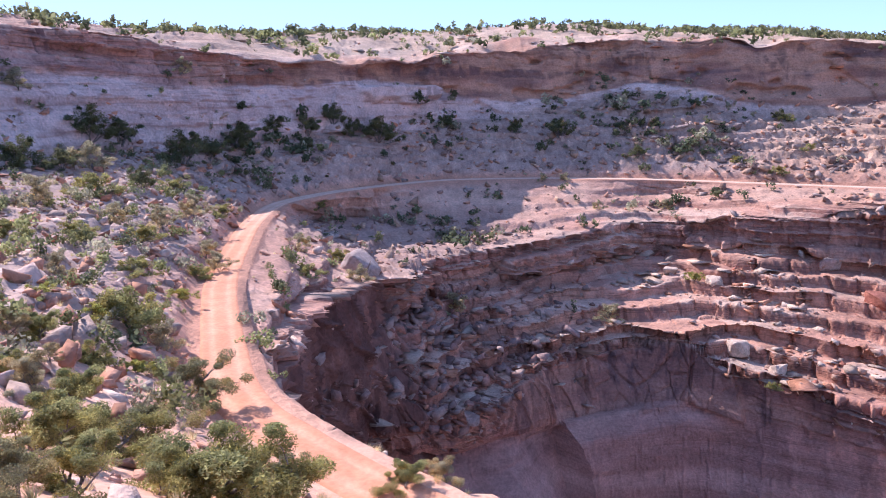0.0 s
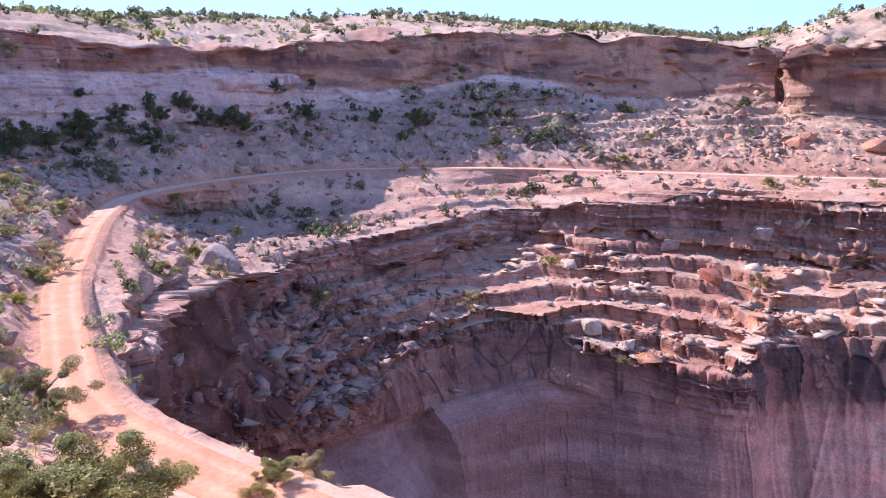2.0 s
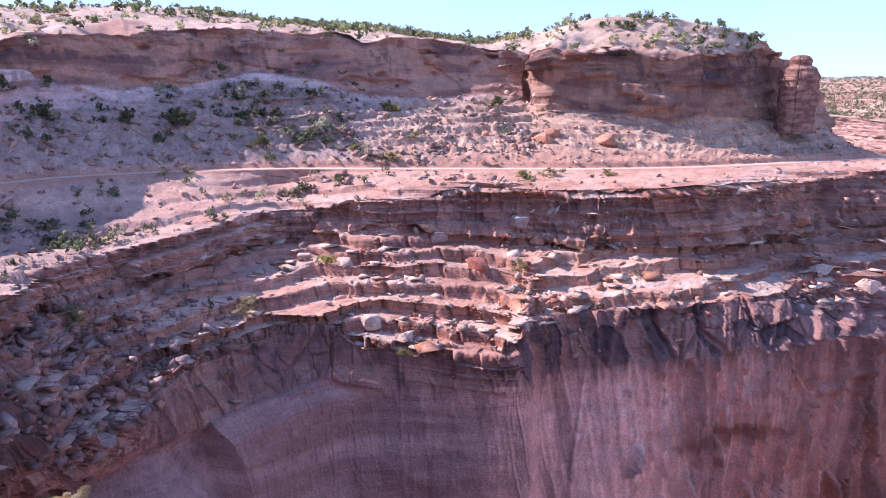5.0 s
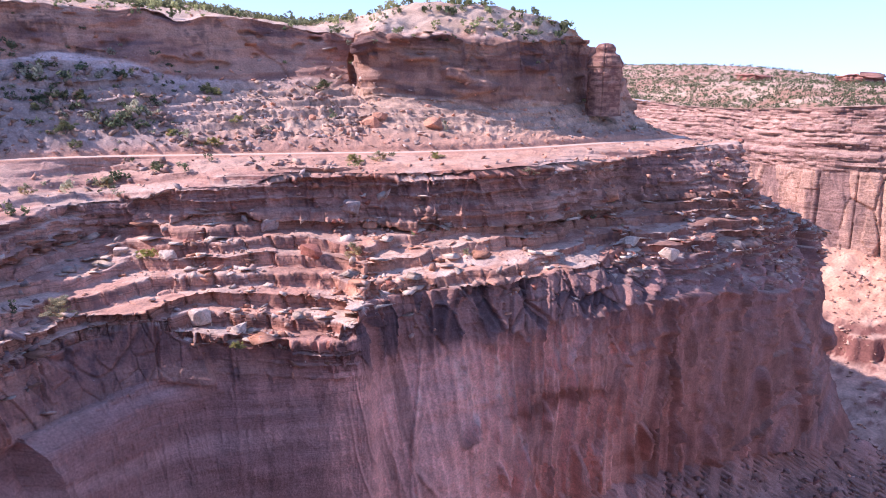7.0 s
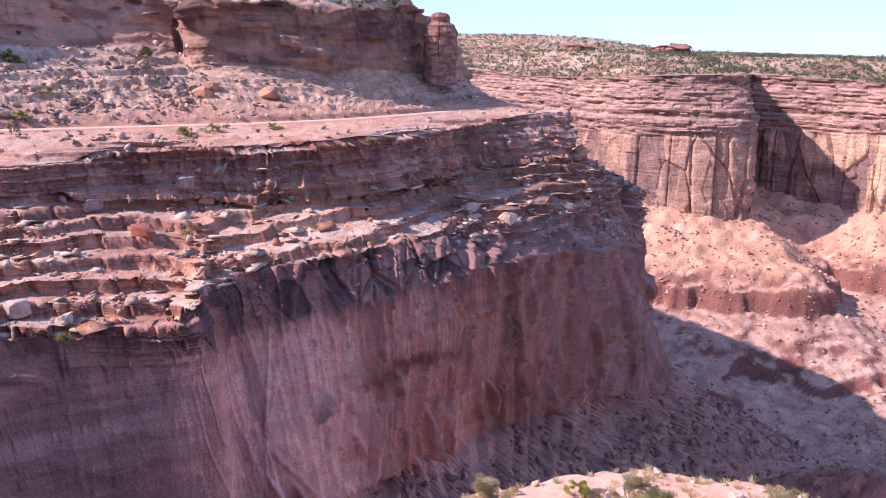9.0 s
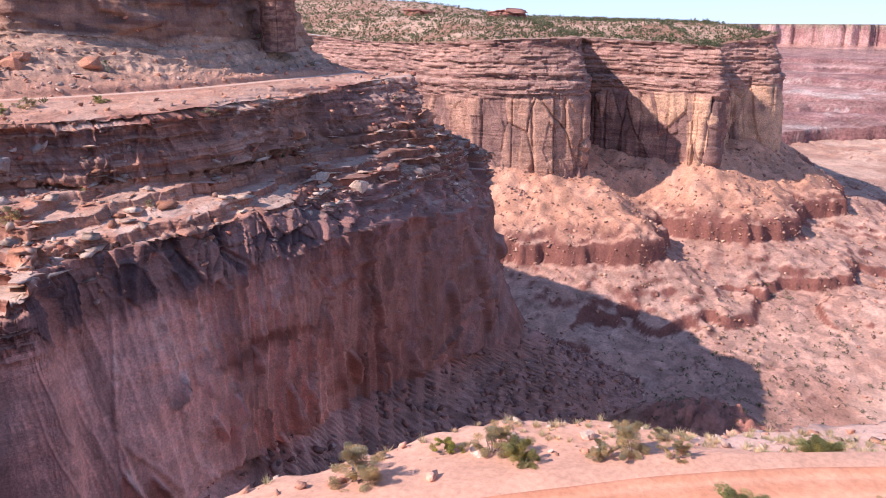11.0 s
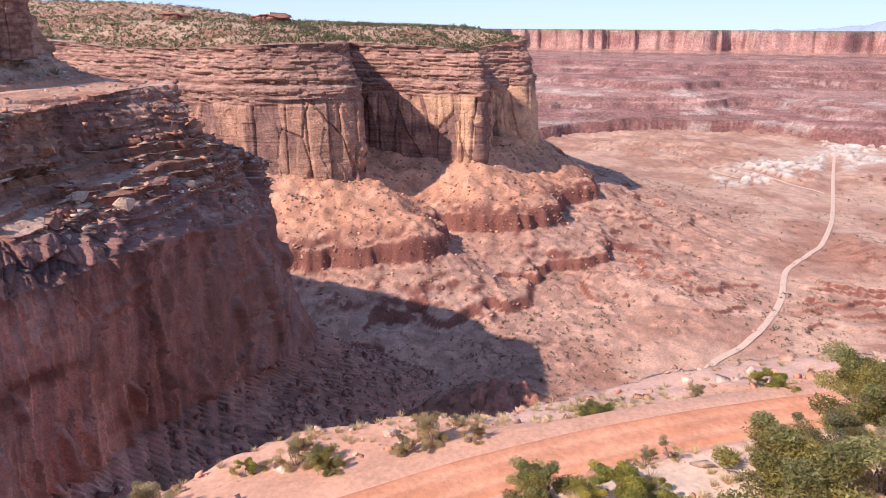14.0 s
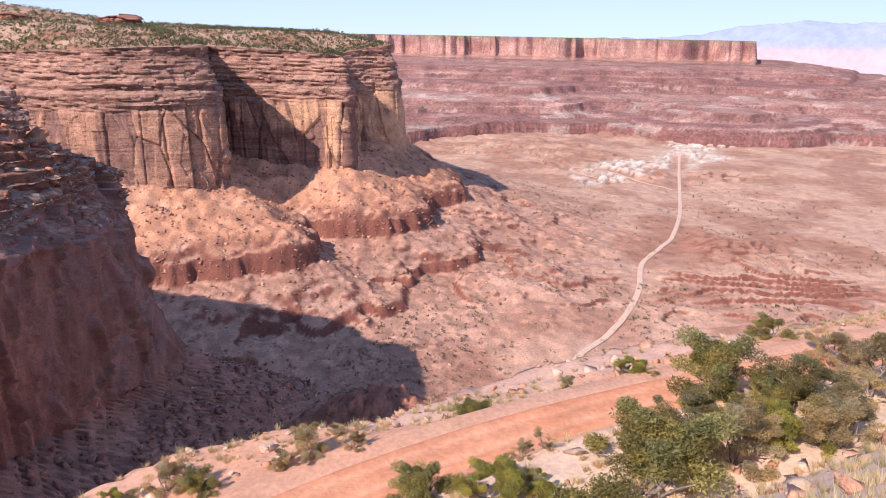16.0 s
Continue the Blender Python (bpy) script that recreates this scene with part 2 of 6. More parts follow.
# ---- the canyon's lines, each from the near foreground round the bowl to the far prow ----
LINES = dict(
    U7=[(69.5, -393.9, 40), (-200, -346.4, 40), (-200, -346.4, 40), (-200, -346.4, 40), (-257.1, -306.4, 40), (-327.7, -229.4, 40), (-375.9, -136.8, 44), (-420, 0, 46), (-409, 132.9, 46), (-344.7, 289.3, 44), (-289.4, 370.4, 42), (-227, 445.5, 44), (-152, 497.3, 50), (-77.9, 554.6, 54), (0, 580, 56), (77.9, 554.6, 58), (154.4, 538.3, 56), (218.8, 515.5, 56), (271.5, 489.8, 46), (273.4, 441.5, 41), (275.3, 393.2, 36), (302.1, 373, 38), (334.6, 371.6, 20), (347.8, 373, 6), (339.8, 419.7, 2)],
    U6=[(20.8, -118.2, 18), (-45, -77.9, 14), (-45, -77.9, 14), (-45, -77.9, 14), (-57.9, -68.9, 15), (-77.8, -54.5, 16), (-103.4, -37.6, 19), (-139.9, 4.9, 26), (-157.6, 63.7, 30), (-151.1, 145.9, 30), (-138.1, 190.1, 30), (-104.8, 240.1, 28.9), (-76.9, 279.6, 29.7), (-46, 341.9, 36.5), (0.4, 380, 41.1), (51.9, 381.5, 44.6), (99, 356.5, 37.8), (146.3, 328.9, 32.2), (187.2, 295.8, 27.1), (205, 277.5, 30.3), (209.9, 248.2, 34.6), (247.2, 218.6, 32.1), (288.1, 219.3, 23), (325.8, 245.5, 4), (278.8, 320.8, 5)],
    U5=[(10.4, -59.1, 10), (-20, -34.6, 7), (-20, -34.6, 7), (-20, -34.6, 7), (-25.7, -30.6, 7), (-34.4, -24.1, 8), (-47, -17.1, 9), (-75, 2.6, 14), (-104.2, 48.6, 18), (-105.7, 113.4, 20), (-102.9, 152.5, 20.5), (-87.5, 187.6, 21), (-61.3, 221.7, 17.4), (-33.9, 249.7, 16.8), (0.2, 281, 20.4), (39.8, 291.3, 26), (80.4, 289, 28.3), (124.7, 280.5, 25.7), (170.1, 268.7, 23), (189.2, 260.6, 21.5), (176.9, 237.3, 21.2), (227, 206.7, 16.8), (280.1, 213.2, 21.5), (325.1, 222.6, 0), (270.3, 300.2, 2)],
    U4=[(5.2, -29.5, 2), (-7.5, -13, 1), (-7, -12.1, 1), (-7, -12.1, 1), (-9, -10.7, 1), (-11.5, -8, 1), (-18.8, -6.8, 1), (-44.8, 3.9, 3), (-77.9, 45, 4), (-88.7, 105.7, 6), (-93.5, 146.8, 6.5), (-82.5, 181.1, 7.5), (-60.5, 216.7, 7.1), (-33.4, 244.7, 9.3), (0.2, 277, 10.3), (39.4, 286.3, 10.8), (79.6, 284, 14.7), (121.9, 274.1, 11.9), (166.2, 261.7, 10), (182.9, 257.7, 10.2), (177, 233.5, 7.3), (224.3, 203.7, 6.1), (278.1, 210.9, 8), (323.3, 218.1, -6), (271.6, 296.4, -4)],
    U3=[(14, -24.2, -4), (3.3, -2.3, -4), (3.8, -1.2, -4), (4, 0.1, -4), (3.5, 2, -4), (1.7, 3.6, -4), (-1.3, 4.8, -4), (-26, 15, -5), (-55.2, 46.3, -6), (-73.4, 97.4, -8.5), (-83.4, 138.9, -8.5), (-78.1, 175.4, -7.2), (-58.5, 211, -7.5), (-33.1, 238.7, -5.3), (0.1, 272, -2.8), (38.9, 281.3, 1.6), (74.7, 281.3, 7.3), (118.7, 266.8, -1), (158.9, 249.7, -0.9), (174.3, 242.9, -1.3), (176.8, 229.9, -3.3), (222.4, 201.3, -8.3), (275.4, 207.9, -6.9), (321.5, 213.6, -13), (272.8, 292.5, -12)],
    U2=[(33.3, -39.6, -15), (28.4, -17.8, -20.5), (26.1, -8.5, -19.5), (23.3, 0.8, -18.1), (16.2, 9.4, -15.6), (7, 15, -13.2), (-2.8, 19.8, -13.5), (-18, 31.2, -14), (-29.1, 52.5, -15), (-40, 78.4, -15), (-48.6, 111.9, -15), (-53.4, 150.8, -15), (-54, 194.7, -15.5), (-31.5, 223.8, -14.5), (0, 257, -13), (37.3, 265.4, -11.5), (74.4, 259.5, -9.5), (108.2, 243, -12), (142, 227.3, -12.5), (158.7, 218.4, -13), (174.8, 208.4, -14), (214, 192.7, -16), (272, 190.4, -18), (316.2, 196, -19), (295.8, 266.3, -18)],
    UB=[(50.2, -66.4, -20.1), (39.7, -28.9, -20.1), (34, -12.7, -20.1), (28.5, -1.6, -20.1), (20.3, 9.7, -20.1), (9.7, 21, -20.1), (-2.6, 32.2, -20.1), (-13.6, 43.3, -20.1), (-22, 55.5, -20.1), (-33.2, 89.3, -20.1), (-39.1, 118.2, -20.1), (-44.2, 149.4, -20.1), (-45.3, 183.3, -20.1), (-31.9, 215.7, -20.1), (-2.3, 247, -20.1), (35, 253.2, -20.1), (71, 246.6, -20.1), (102.7, 229.7, -20.1), (132.7, 212.6, -20.1), (147.3, 203.8, -20.1), (162, 194.9, -20.1), (198.5, 182.5, -20.1), (257.2, 177.9, -20.1), (302.6, 177.8, -20.1), (315.1, 233.2, -20.1)],
    U1=[(51.7, -65.9, -22), (41.2, -28.4, -22), (35.5, -12.1, -22), (29.8, -0.8, -22), (21.5, 10.8, -22), (10.8, 22.1, -22), (-1.5, 33.3, -22), (-12.4, 44.3, -22), (-20.5, 56.2, -22), (-31.6, 89.8, -22), (-37.5, 118.5, -22), (-42.6, 149.6, -22), (-43.7, 183, -22), (-30.6, 214.8, -22), (-1.5, 245.6, -22), (35, 251.6, -22), (70.5, 245.1, -22), (101.9, 228.3, -22), (131.9, 211.2, -22), (146.6, 202.3, -22), (161.3, 193.5, -22), (198.2, 180.9, -22), (257.1, 176.3, -22), (303.7, 176.6, -22), (316.6, 232.9, -22)],
    R=[(54.6, -65.1, -22), (44.1, -27.6, -22), (38.3, -11, -22), (32.4, 0.8, -22), (23.8, 12.7, -22), (12.9, 24.3, -22), (0.6, 35.5, -22), (-10.1, 46.2, -22), (-17.7, 57.3, -22), (-28.7, 90.6, -22), (-34.6, 119.1, -22), (-39.6, 149.9, -22), (-40.8, 182.5, -22), (-28.1, 213.2, -22), (0, 243, -22), (34.9, 248.6, -22), (69.5, 242.2, -22), (100.5, 225.6, -22), (130.4, 208.6, -22), (145.2, 199.7, -22), (160.1, 190.7, -22), (197.7, 178, -22), (257, 173.3, -22), (305.8, 174.4, -22), (319.6, 232.2, -22)],
    D1=[(57.7, -64.2, -22), (47.2, -26.6, -22), (41.2, -9.7, -22), (35.1, 2.5, -22), (26.3, 14.7, -22), (15.2, 26.6, -22), (2.8, 37.8, -22), (-7.6, 48.3, -22), (-14.8, 58.6, -22), (-25.6, 91.4, -22), (-31.4, 119.7, -22), (-36.4, 150.2, -22), (-37.6, 181.9, -22), (-25.4, 211.4, -22), (1.6, 240.2, -22), (34.9, 245.4, -22), (68.4, 239.2, -22), (98.9, 222.8, -22), (128.7, 205.9, -22), (143.7, 196.8, -22), (158.7, 187.8, -22), (197.1, 174.8, -22), (256.9, 170.2, -22), (308, 172.1, -22), (322.7, 231.4, -22)],
    D2=[(70.3, -78, -24), (48.2, -20.5, -23.5), (40.4, -5.6, -23.5), (39, 4.2, -23.5), (37.1, 12.3, -23.5), (20, 27.5, -24), (2.8, 40.4, -23.5), (-5.7, 46.7, -23), (-14.5, 57.1, -23), (-19.7, 82.9, -23.5), (-23.3, 110.4, -24), (-30.5, 158.3, -25.5), (-33.2, 197.1, -27.8), (-24.2, 214.1, -29.4), (-0.1, 210.3, -32.4), (31.4, 222.4, -29.2), (68.4, 237.7, -25.8), (94.8, 212.7, -24), (118, 188.7, -24), (132, 181.2, -24), (146, 173.7, -24), (175.6, 158.1, -23.5), (240.7, 162.5, -23), (299.3, 157.1, -23), (319.8, 219.8, -23)],
    D3=[(76.4, -79.1, -30), (60.6, -30.9, -27), (54.6, -12.6, -27), (46, 0, -27), (34.4, 16.1, -27), (21.7, 28.8, -28), (4.4, 41.8, -27), (-5.3, 50.3, -25), (-14.3, 60.6, -25.5), (-20, 91.7, -26), (-17.4, 117.5, -28), (-10.4, 137.8, -31.2), (-8.3, 150.8, -33.2), (-5.8, 164.5, -34.9), (2.3, 180, -34.6), (27.6, 194.7, -33.9), (63.2, 218.3, -31.9), (88.9, 199.5, -28), (117.2, 187.3, -25.2), (130.9, 176.8, -25.6), (144.6, 166.4, -26), (170, 153, -24.5), (236.1, 154.5, -24.3), (308.5, 147.5, -22), (318.5, 210.8, -25)],
    D4=[(77.8, -80.6, -70), (62.9, -30.7, -70), (56.7, -12.1, -70), (48, 0, -70), (36.3, 16.9, -70), (23.4, 29.9, -60), (6.1, 43.6, -60), (-2.9, 55.9, -52), (-11.4, 68.1, -45), (-19.9, 99.8, -42), (-14.2, 119.4, -42), (-11.1, 145.4, -39.5), (-8.2, 158.5, -38.5), (-5.4, 171.7, -40.3), (3.6, 175.2, -40.5), (27.9, 195.5, -41.3), (62.6, 214.5, -41.2), (88.5, 198.5, -35.6), (115.8, 184.3, -38.2), (129.3, 173.9, -39.7), (143.2, 163.2, -41.3), (167.9, 150.2, -41.7), (234.2, 149.5, -41.3), (283, 132.4, -38), (322.3, 201.4, -40)],
    D5=[(93.5, -90.3, -85), (76.7, -34.2, -85), (70.9, -12.5, -85), (60, 2.1, -85), (45.7, 20.3, -85), (34.1, 36.6, -72), (15.4, 53.8, -70), (2.3, 66, -66), (-5.3, 75.8, -61), (-14.7, 120, -58), (-10.1, 126.9, -58), (-2.8, 132, -58), (7.7, 143.9, -57), (18.8, 158.5, -56), (27.1, 166.2, -55.5), (44.4, 173.2, -55), (58.4, 169.2, -51.9), (69, 161.9, -58.7), (93.9, 144.1, -58), (100.5, 141.9, -53.2), (111.9, 147.2, -51.5), (145.6, 133.3, -50.5), (198, 122.9, -52), (329, 121.1, -57), (322.2, 186, -60)],
    D6=[(111.5, -100.4, -130), (92.7, -37.5, -130), (87.1, -12.2, -130), (75.9, 4, -130), (55.2, 23.4, -120), (44.6, 40.1, -110), (24, 59.3, -95), (8.8, 71.5, -85), (2.9, 83.9, -78), (-6.9, 146.1, -72), (-2, 146, -72), (5.5, 148.6, -72), (14.5, 152.1, -71), (22.8, 157.3, -71.4), (29.9, 160.4, -71.4), (44.1, 164.2, -70.3), (57.3, 163.2, -68.5), (70.1, 157.1, -70.5), (95.1, 141.5, -70.5), (100.7, 138.6, -68), (112, 143.7, -69.5), (149.8, 123.9, -65.8), (201.6, 109.7, -63.2), (326, 113.8, -83.5), (334, 181.3, -80)],
    D7=[(137.9, -115.7, -180), (120.5, -48.7, -180), (113.9, -16, -180), (99.9, 3.5, -175), (79.9, 29.1, -165), (67.1, 50.6, -150), (47, 69.6, -130), (30.1, 82.7, -115), (24.8, 92.7, -108), (14.5, 103, -105), (15, 106.9, -103), (19.4, 110.3, -103), (24.5, 115.4, -103), (31.6, 126.6, -109.4), (43.6, 151.9, -129.7), (56.7, 156, -135.3), (69.1, 155.3, -137.8), (82.4, 148.7, -137), (99.6, 137.1, -137.1), (118.2, 129.1, -127.3), (141, 129.3, -125.7), (172.3, 120.5, -125.2), (242.1, 106.8, -132.6), (320.2, 91.7, -143.2), (349.3, 178, -145)],
    D8=[(228.5, -178.5, -200), (219.3, -97.6, -200), (225, -47.8, -200), (219.9, -7.7, -196), (187.1, 33, -190), (150.4, 54.7, -182), (123.6, 65.7, -168), (110.2, 68.9, -155), (104.5, 70.5, -148), (98.7, 71.7, -143), (98.7, 71.7, -142), (98.7, 71.7, -142), (98.7, 71.7, -141), (102.6, 74.6, -146.6), (106.5, 77.4, -150.9), (111.7, 78.2, -155.1), (115.7, 81, -159.3), (112.3, 75.7, -152.7), (112.3, 72.9, -147.2), (128.8, 75.3, -157.4), (146, 77.6, -167.6), (177.1, 71.6, -171.9), (284.3, 60.4, -181.5), (387.7, 40.7, -198.9), (422.9, 153.9, -200)],
)
ORDER = ["U7", "U6", "U5", "U4", "U3", "U2", "UB", "U1", "D1", "D2", "D3", "D4", "D5", "D6", "D7", "D8"]
DETAIL = 0.72
# where slivers have fallen from the sheer face: bearing and height of their upper and lower end, width in degrees of bearing
SPALLS = [(45.5, -89, 44.2, -98, 0.27), (49.3, -101, 48.7, -126, 0.89), (47.3, -105, 48.0, -115, 0.27), (53.5, -105, 54.2, -132, 0.45), (54.9, -107, 56.1, -130, 0.54), (39.8, -107, 41.7, -120, 0.36), (42.0, -112, 43.0, -120, 0.31), (68.6, -77, 71.0, -135, 0.67), (71.0, -96, 71.5, -109, 0.27), (61.3, -107, 62.2, -132, 0.31), (64.0, -116, 64.4, -140, 0.22), (60.7, -84, 61.5, -104, 0.27), (67.2, -99, 67.7, -115, 0.31), (58.9, -104, 59.5, -121, 0.22), (50.8, -88, 51.1, -97, 0.18), (52.5, -121, 53.1, -134, 0.36)]


def canyon(first, last, step, rows_between):
    """The canyon between two numbered cross-sections: points, base colours, and where each point lies among the lines."""
    road = np.array(LINES["R"])
    out = []
    for j in range(first, last):
        n = max(4, int(np.linalg.norm(road[j + 1] - road[j]) / step * DETAIL))
        out.extend(j + np.arange(n) / n)
    sections = np.array(out + [float(last)])
    curves = {k: curve_at(v, sections) for k, v in LINES.items()}
    # on the sheer face the columns stand upright
    dense = np.linspace(15, len(road) - 1, 900)
    d7 = curve_at(LINES["D7"], dense)
    bearing = np.maximum.accumulate(np.arctan2(d7[:, 0], d7[:, 1]))
    moved = np.interp(np.arctan2(curves["D6"][:, 0], curves["D6"][:, 1]), bearing + np.arange(900) * 1e-7, dense)
    moved = sections + (moved - sections) * ramp(sections, 16.2, 17.6) * ramp(sections, 23.6, 22.8)
    for k in ("D7", "D8"):
        curves[k] = curve_at(LINES[k], np.clip(moved, 0, len(road) - 1))
    rows, marks = [], []
    for k in range(len(ORDER) - 1):
        a, b = curves[ORDER[k]], curves[ORDER[k + 1]]
        n = max(3, int(rows_between[k] * DETAIL))
        for i in range(n):
            f = i / n
            rows.append(a + (b - a) * f)
            marks.append(k + f)
    rows.append(curves[ORDER[-1]])
    marks.append(len(ORDER) - 1.0)
    p = np.stack(rows, 1)
    v = np.broadcast_to(np.array(marks)[None, :], p.shape[:2])
    s = np.broadcast_to(sections[:, None], p.shape[:2])
    n = normals_of(p)
    n = np.where(n[..., 2:3] < -0.3, -n, n)
    x, y, z = p[..., 0], p[..., 1], p[..., 2]
    level = len(ORDER) - 1
    at = np.arange(level + 1)

    # the roadside strip is narrow: past it the slope has its full roughness
    bands_at = np.where((v > 8) & (v < 9), 8 + np.clip((v - 8) * 7, 0, 1), v)

    def band(*values):
        """A number for each line, carried over the rows."""
        return np.interp(bands_at, at, values)

    near = ramp(s, 8.4, 6.6)
    back = ramp(s, 11.5, 13.0)
    length = np.concatenate([[0.0], np.cumsum(np.linalg.norm(np.diff(curves["D6"], axis=0), axis=1))])[:, None] + 0 * z
    sheer = band(0, 0, 0, 0, 0, 0, 0, 0, 0, 0, 0, 0, 0.25, 1, 1, 0) * ramp(s, 17.7, 18.7)
    #              U7   U6   U5   U4   U3   U2   UB   U1   D1   D2   D3   D4   D5   D6   D7   D8
    strata = band(0.0, 0.3, 1.8, 0.7, 0.5, 0.5, 0.3, 0.0, 0.0, 0.8, 2.2, 2.4, 2.2, 0.3, 0.0, 0.0) * (1 - near) * (1 - 0.72 * back * band(0, 1, 1, 1, 0, 0, 0, 0, 0, 0, 0, 0, 0, 0, 0, 0))
    joints = band(0.0, 0.0, 0.8, 0.6, 0.0, 0.0, 0.0, 0.0, 0.0, 0.0, 0.8, 0.4, 0.7, 0.3, 0.1, 0.0) * (0.35 + 0.65 * ramp(s, 17, 21))
    treads = band(0.3, 0.8, 0.7, 0.2, 0.5, 0.5, 0.3, 0.0, 0.0, 0.35, 0.9, 1.0, 1.0, 0.15, 0.0, 0.0) * (1 - near) * (1 - 0.65 * back * band(0, 1, 1, 1, 0, 0, 0, 0, 0, 0, 0, 0, 0, 0, 0, 0))
    rubble = band(0.5, 0.3, 0.1, 0.0, 0.15, 1.0, 0.5, 0.0, 0.0, 0.3, 0.05, 0.25, 0.1, 0.0, 0.05, 0.12) * (1 - near)
    bumps = band(1.5, 1.5, 1.2, 1.0, 1.2, 0.8, 0.3, 0.0, 0.0, 0.4, 0.8, 1.0, 1.5, 2.5, 2.0, 2.0) * (1 - 0.6 * near)
    outcrop = ramp(s, 15.6, 16.4) * ramp(s, 19.8, 19.0) * ramp(v, 3.9, 4.1) * ramp(v, 5.7, 5.3)
    strata, treads = strata + 1.1 * outcrop, treads + 0.5 * outcrop
    second = ramp(v, 12.12, 12.25) * ramp(v, 13.05, 12.9) * ramp(s, 11.5, 12.5) * ramp(s, 17.9, 17.3)
    strata, treads, joints = strata * (1 - 0.8 * second), treads * (1 - 0.9 * second), joints + 0.5 * second
    varnished = ramp(v, 12.05, 12.2) * ramp(v, 13.1, 12.95) * ramp(s, 18.4, 18.9) * ramp(s, 22.2, 21.6)
    strata, treads, joints = strata * (1 - 0.75 * varnished), treads * (1 - 0.9 * varnished), joints + 0.8 * varnished
    rim = ramp(v, 10.03, 10.15) * ramp(v, 11.0, 10.85) * ramp(s, 15.3, 16.3) * ramp(s, 23.2, 22.6)
    strata, treads, joints = strata * (1 - 0.55 * rim), treads * (1 - 0.75 * rim), joints + 0.5 * rim
    bench = ramp(v, 8.5, 9.0) * ramp(v, 10.1, 9.9) * ramp(s, 10.5, 11.2) * ramp(s, 15.2, 14.2)
    strata, treads, rubble = strata + 0.9 * bench, treads + 0.5 * bench, rubble + 0.4 * bench
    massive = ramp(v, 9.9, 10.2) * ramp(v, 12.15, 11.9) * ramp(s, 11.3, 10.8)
    strata, treads, joints = strata * (1 - massive), treads * (1 - massive), joints + 0.3 * massive
    flat = n.copy()
    flat[..., 2] = 0
    size = np.linalg.norm(flat, axis=-1, keepdims=True)
    flat = np.where(size > 0.05, flat / np.maximum(size, 1e-6), 0)
    steep = ramp(size[..., 0], 0.15, 0.7)
    # broad shape first
    p = p + n * (bumps * (fbm(x / 24, y / 24, z / 24, 4, 51) - 0.5) * 2)[..., None]
    p = p + flat * (steep * band(0, 2, 4, 3, 2, 1, 0, 0, 0, 1, 4, 4, 6, 4, 3, 2) * (1 - 0.8 * near) * (fbm(x / 34, y / 34, z / 90, 3, 52) - 0.5) * 2)[..., None]
    # a long alcove under the second rim
    p = p - flat * (4.0 * ramp(v, 13.0, 13.06) * ramp(v, 13.95, 13.2) * ramp(s, 11.8, 13.2) * ramp(s, 18.6, 14.5))[..., None]
    x, y, z = p[..., 0], p[..., 1], p[..., 2]
    # bedding: treads and risers of two thicknesses, uneven along the wall
    wave = 9.0 * (fbm(x / 60, y / 60, z * 0, 4, 5) - 0.5)
    k1, k2, chunk = cells(x / 6.5, y / 6.5, z / 14, 27)
    c1, c2, chip = cells(x / 2.4, y / 2.4, z / 3, 28)
    around = np.arctan2(x, y) * 200 + np.hypot(x, y) * 0.7
    q = p.copy()
    terrace = ramp(v, 10.9, 11.2) * ramp(v, 12.15, 12.0) * ramp(s, 11.0, 12.5)
    upright = ramp(size[..., 0], 0.75, 0.93)
    for high, part, salt, block in ((3.3, 0.8 + 0.3 * terrace, 3, chunk), (1.05, 0.65 - 0.35 * terrace, 4, chip)):
        t = (q[..., 2] + wave + 0.28 * high * (fbm(x / (5 * high), y / (5 * high), z * 0, 4, salt + 30) - 0.5) * 2) / high + (0.16 if high > 2 else 0.22) * (block - 0.5)
        k = np.floor(t)
        f = t - k
        grip = treads * part * (0.55 + 0.9 * (fbm(x / 18, y / 18, k * 1.7, 2, salt + 60) - 0.2)).clip(0, 1)
        q[..., 2] += grip * high * (ramp(f, 0.78, 0.98) - f)
        push = (hashed(k, k * 0, k * 0, salt) - 0.5) * 1.5 + (fbm(x / (7 * high), y / (7 * high), k * 3.7, 4, salt + 11) - 0.5) * 2.2
        q += flat * (strata * steep * push * high / 3.3 * (1.25 if high > 2 else 1.2))[..., None]
        u = around / (2.3 * high) + hashed(k, k * 0, k * 0, salt + 5) * 50 + 0.8 * (fbm(x / (3 * high), y / (3 * high), k * 2.1, 2, salt + 15) - 0.5)
        column = np.floor(u)
        split = np.minimum(u - column, 1 + column - u)
        own = hashed(column, k, k * 0, salt + 70)
        riser = upright + (1 - upright) * ramp(f, 0.6, 0.8)
        q += flat * (riser * strata * steep * high / 3.3 * ((own - 0.5) * 1.3 - 1.2 * ramp(split, 0.11, 0.0) * (own > 0.3) - 0.9 * ramp(f, 0.3, 0.0)))[..., None]
    thick, thin = np.floor((z + wave) / 3.3), np.floor((z + wave) / 1.05)
    # upright joints and spalled panels on the cliffs
    f1, f2, who = cells(x / 15, y / 15, z / 260, 21)
    lean_x = x + 0.22 * z + 5 * (fbm(x / 14, y / 14, z / 14, 3, 24) - 0.5)
    g1, g2, slab = cells(lean_x / 5, y / 5, z / 15, 23)
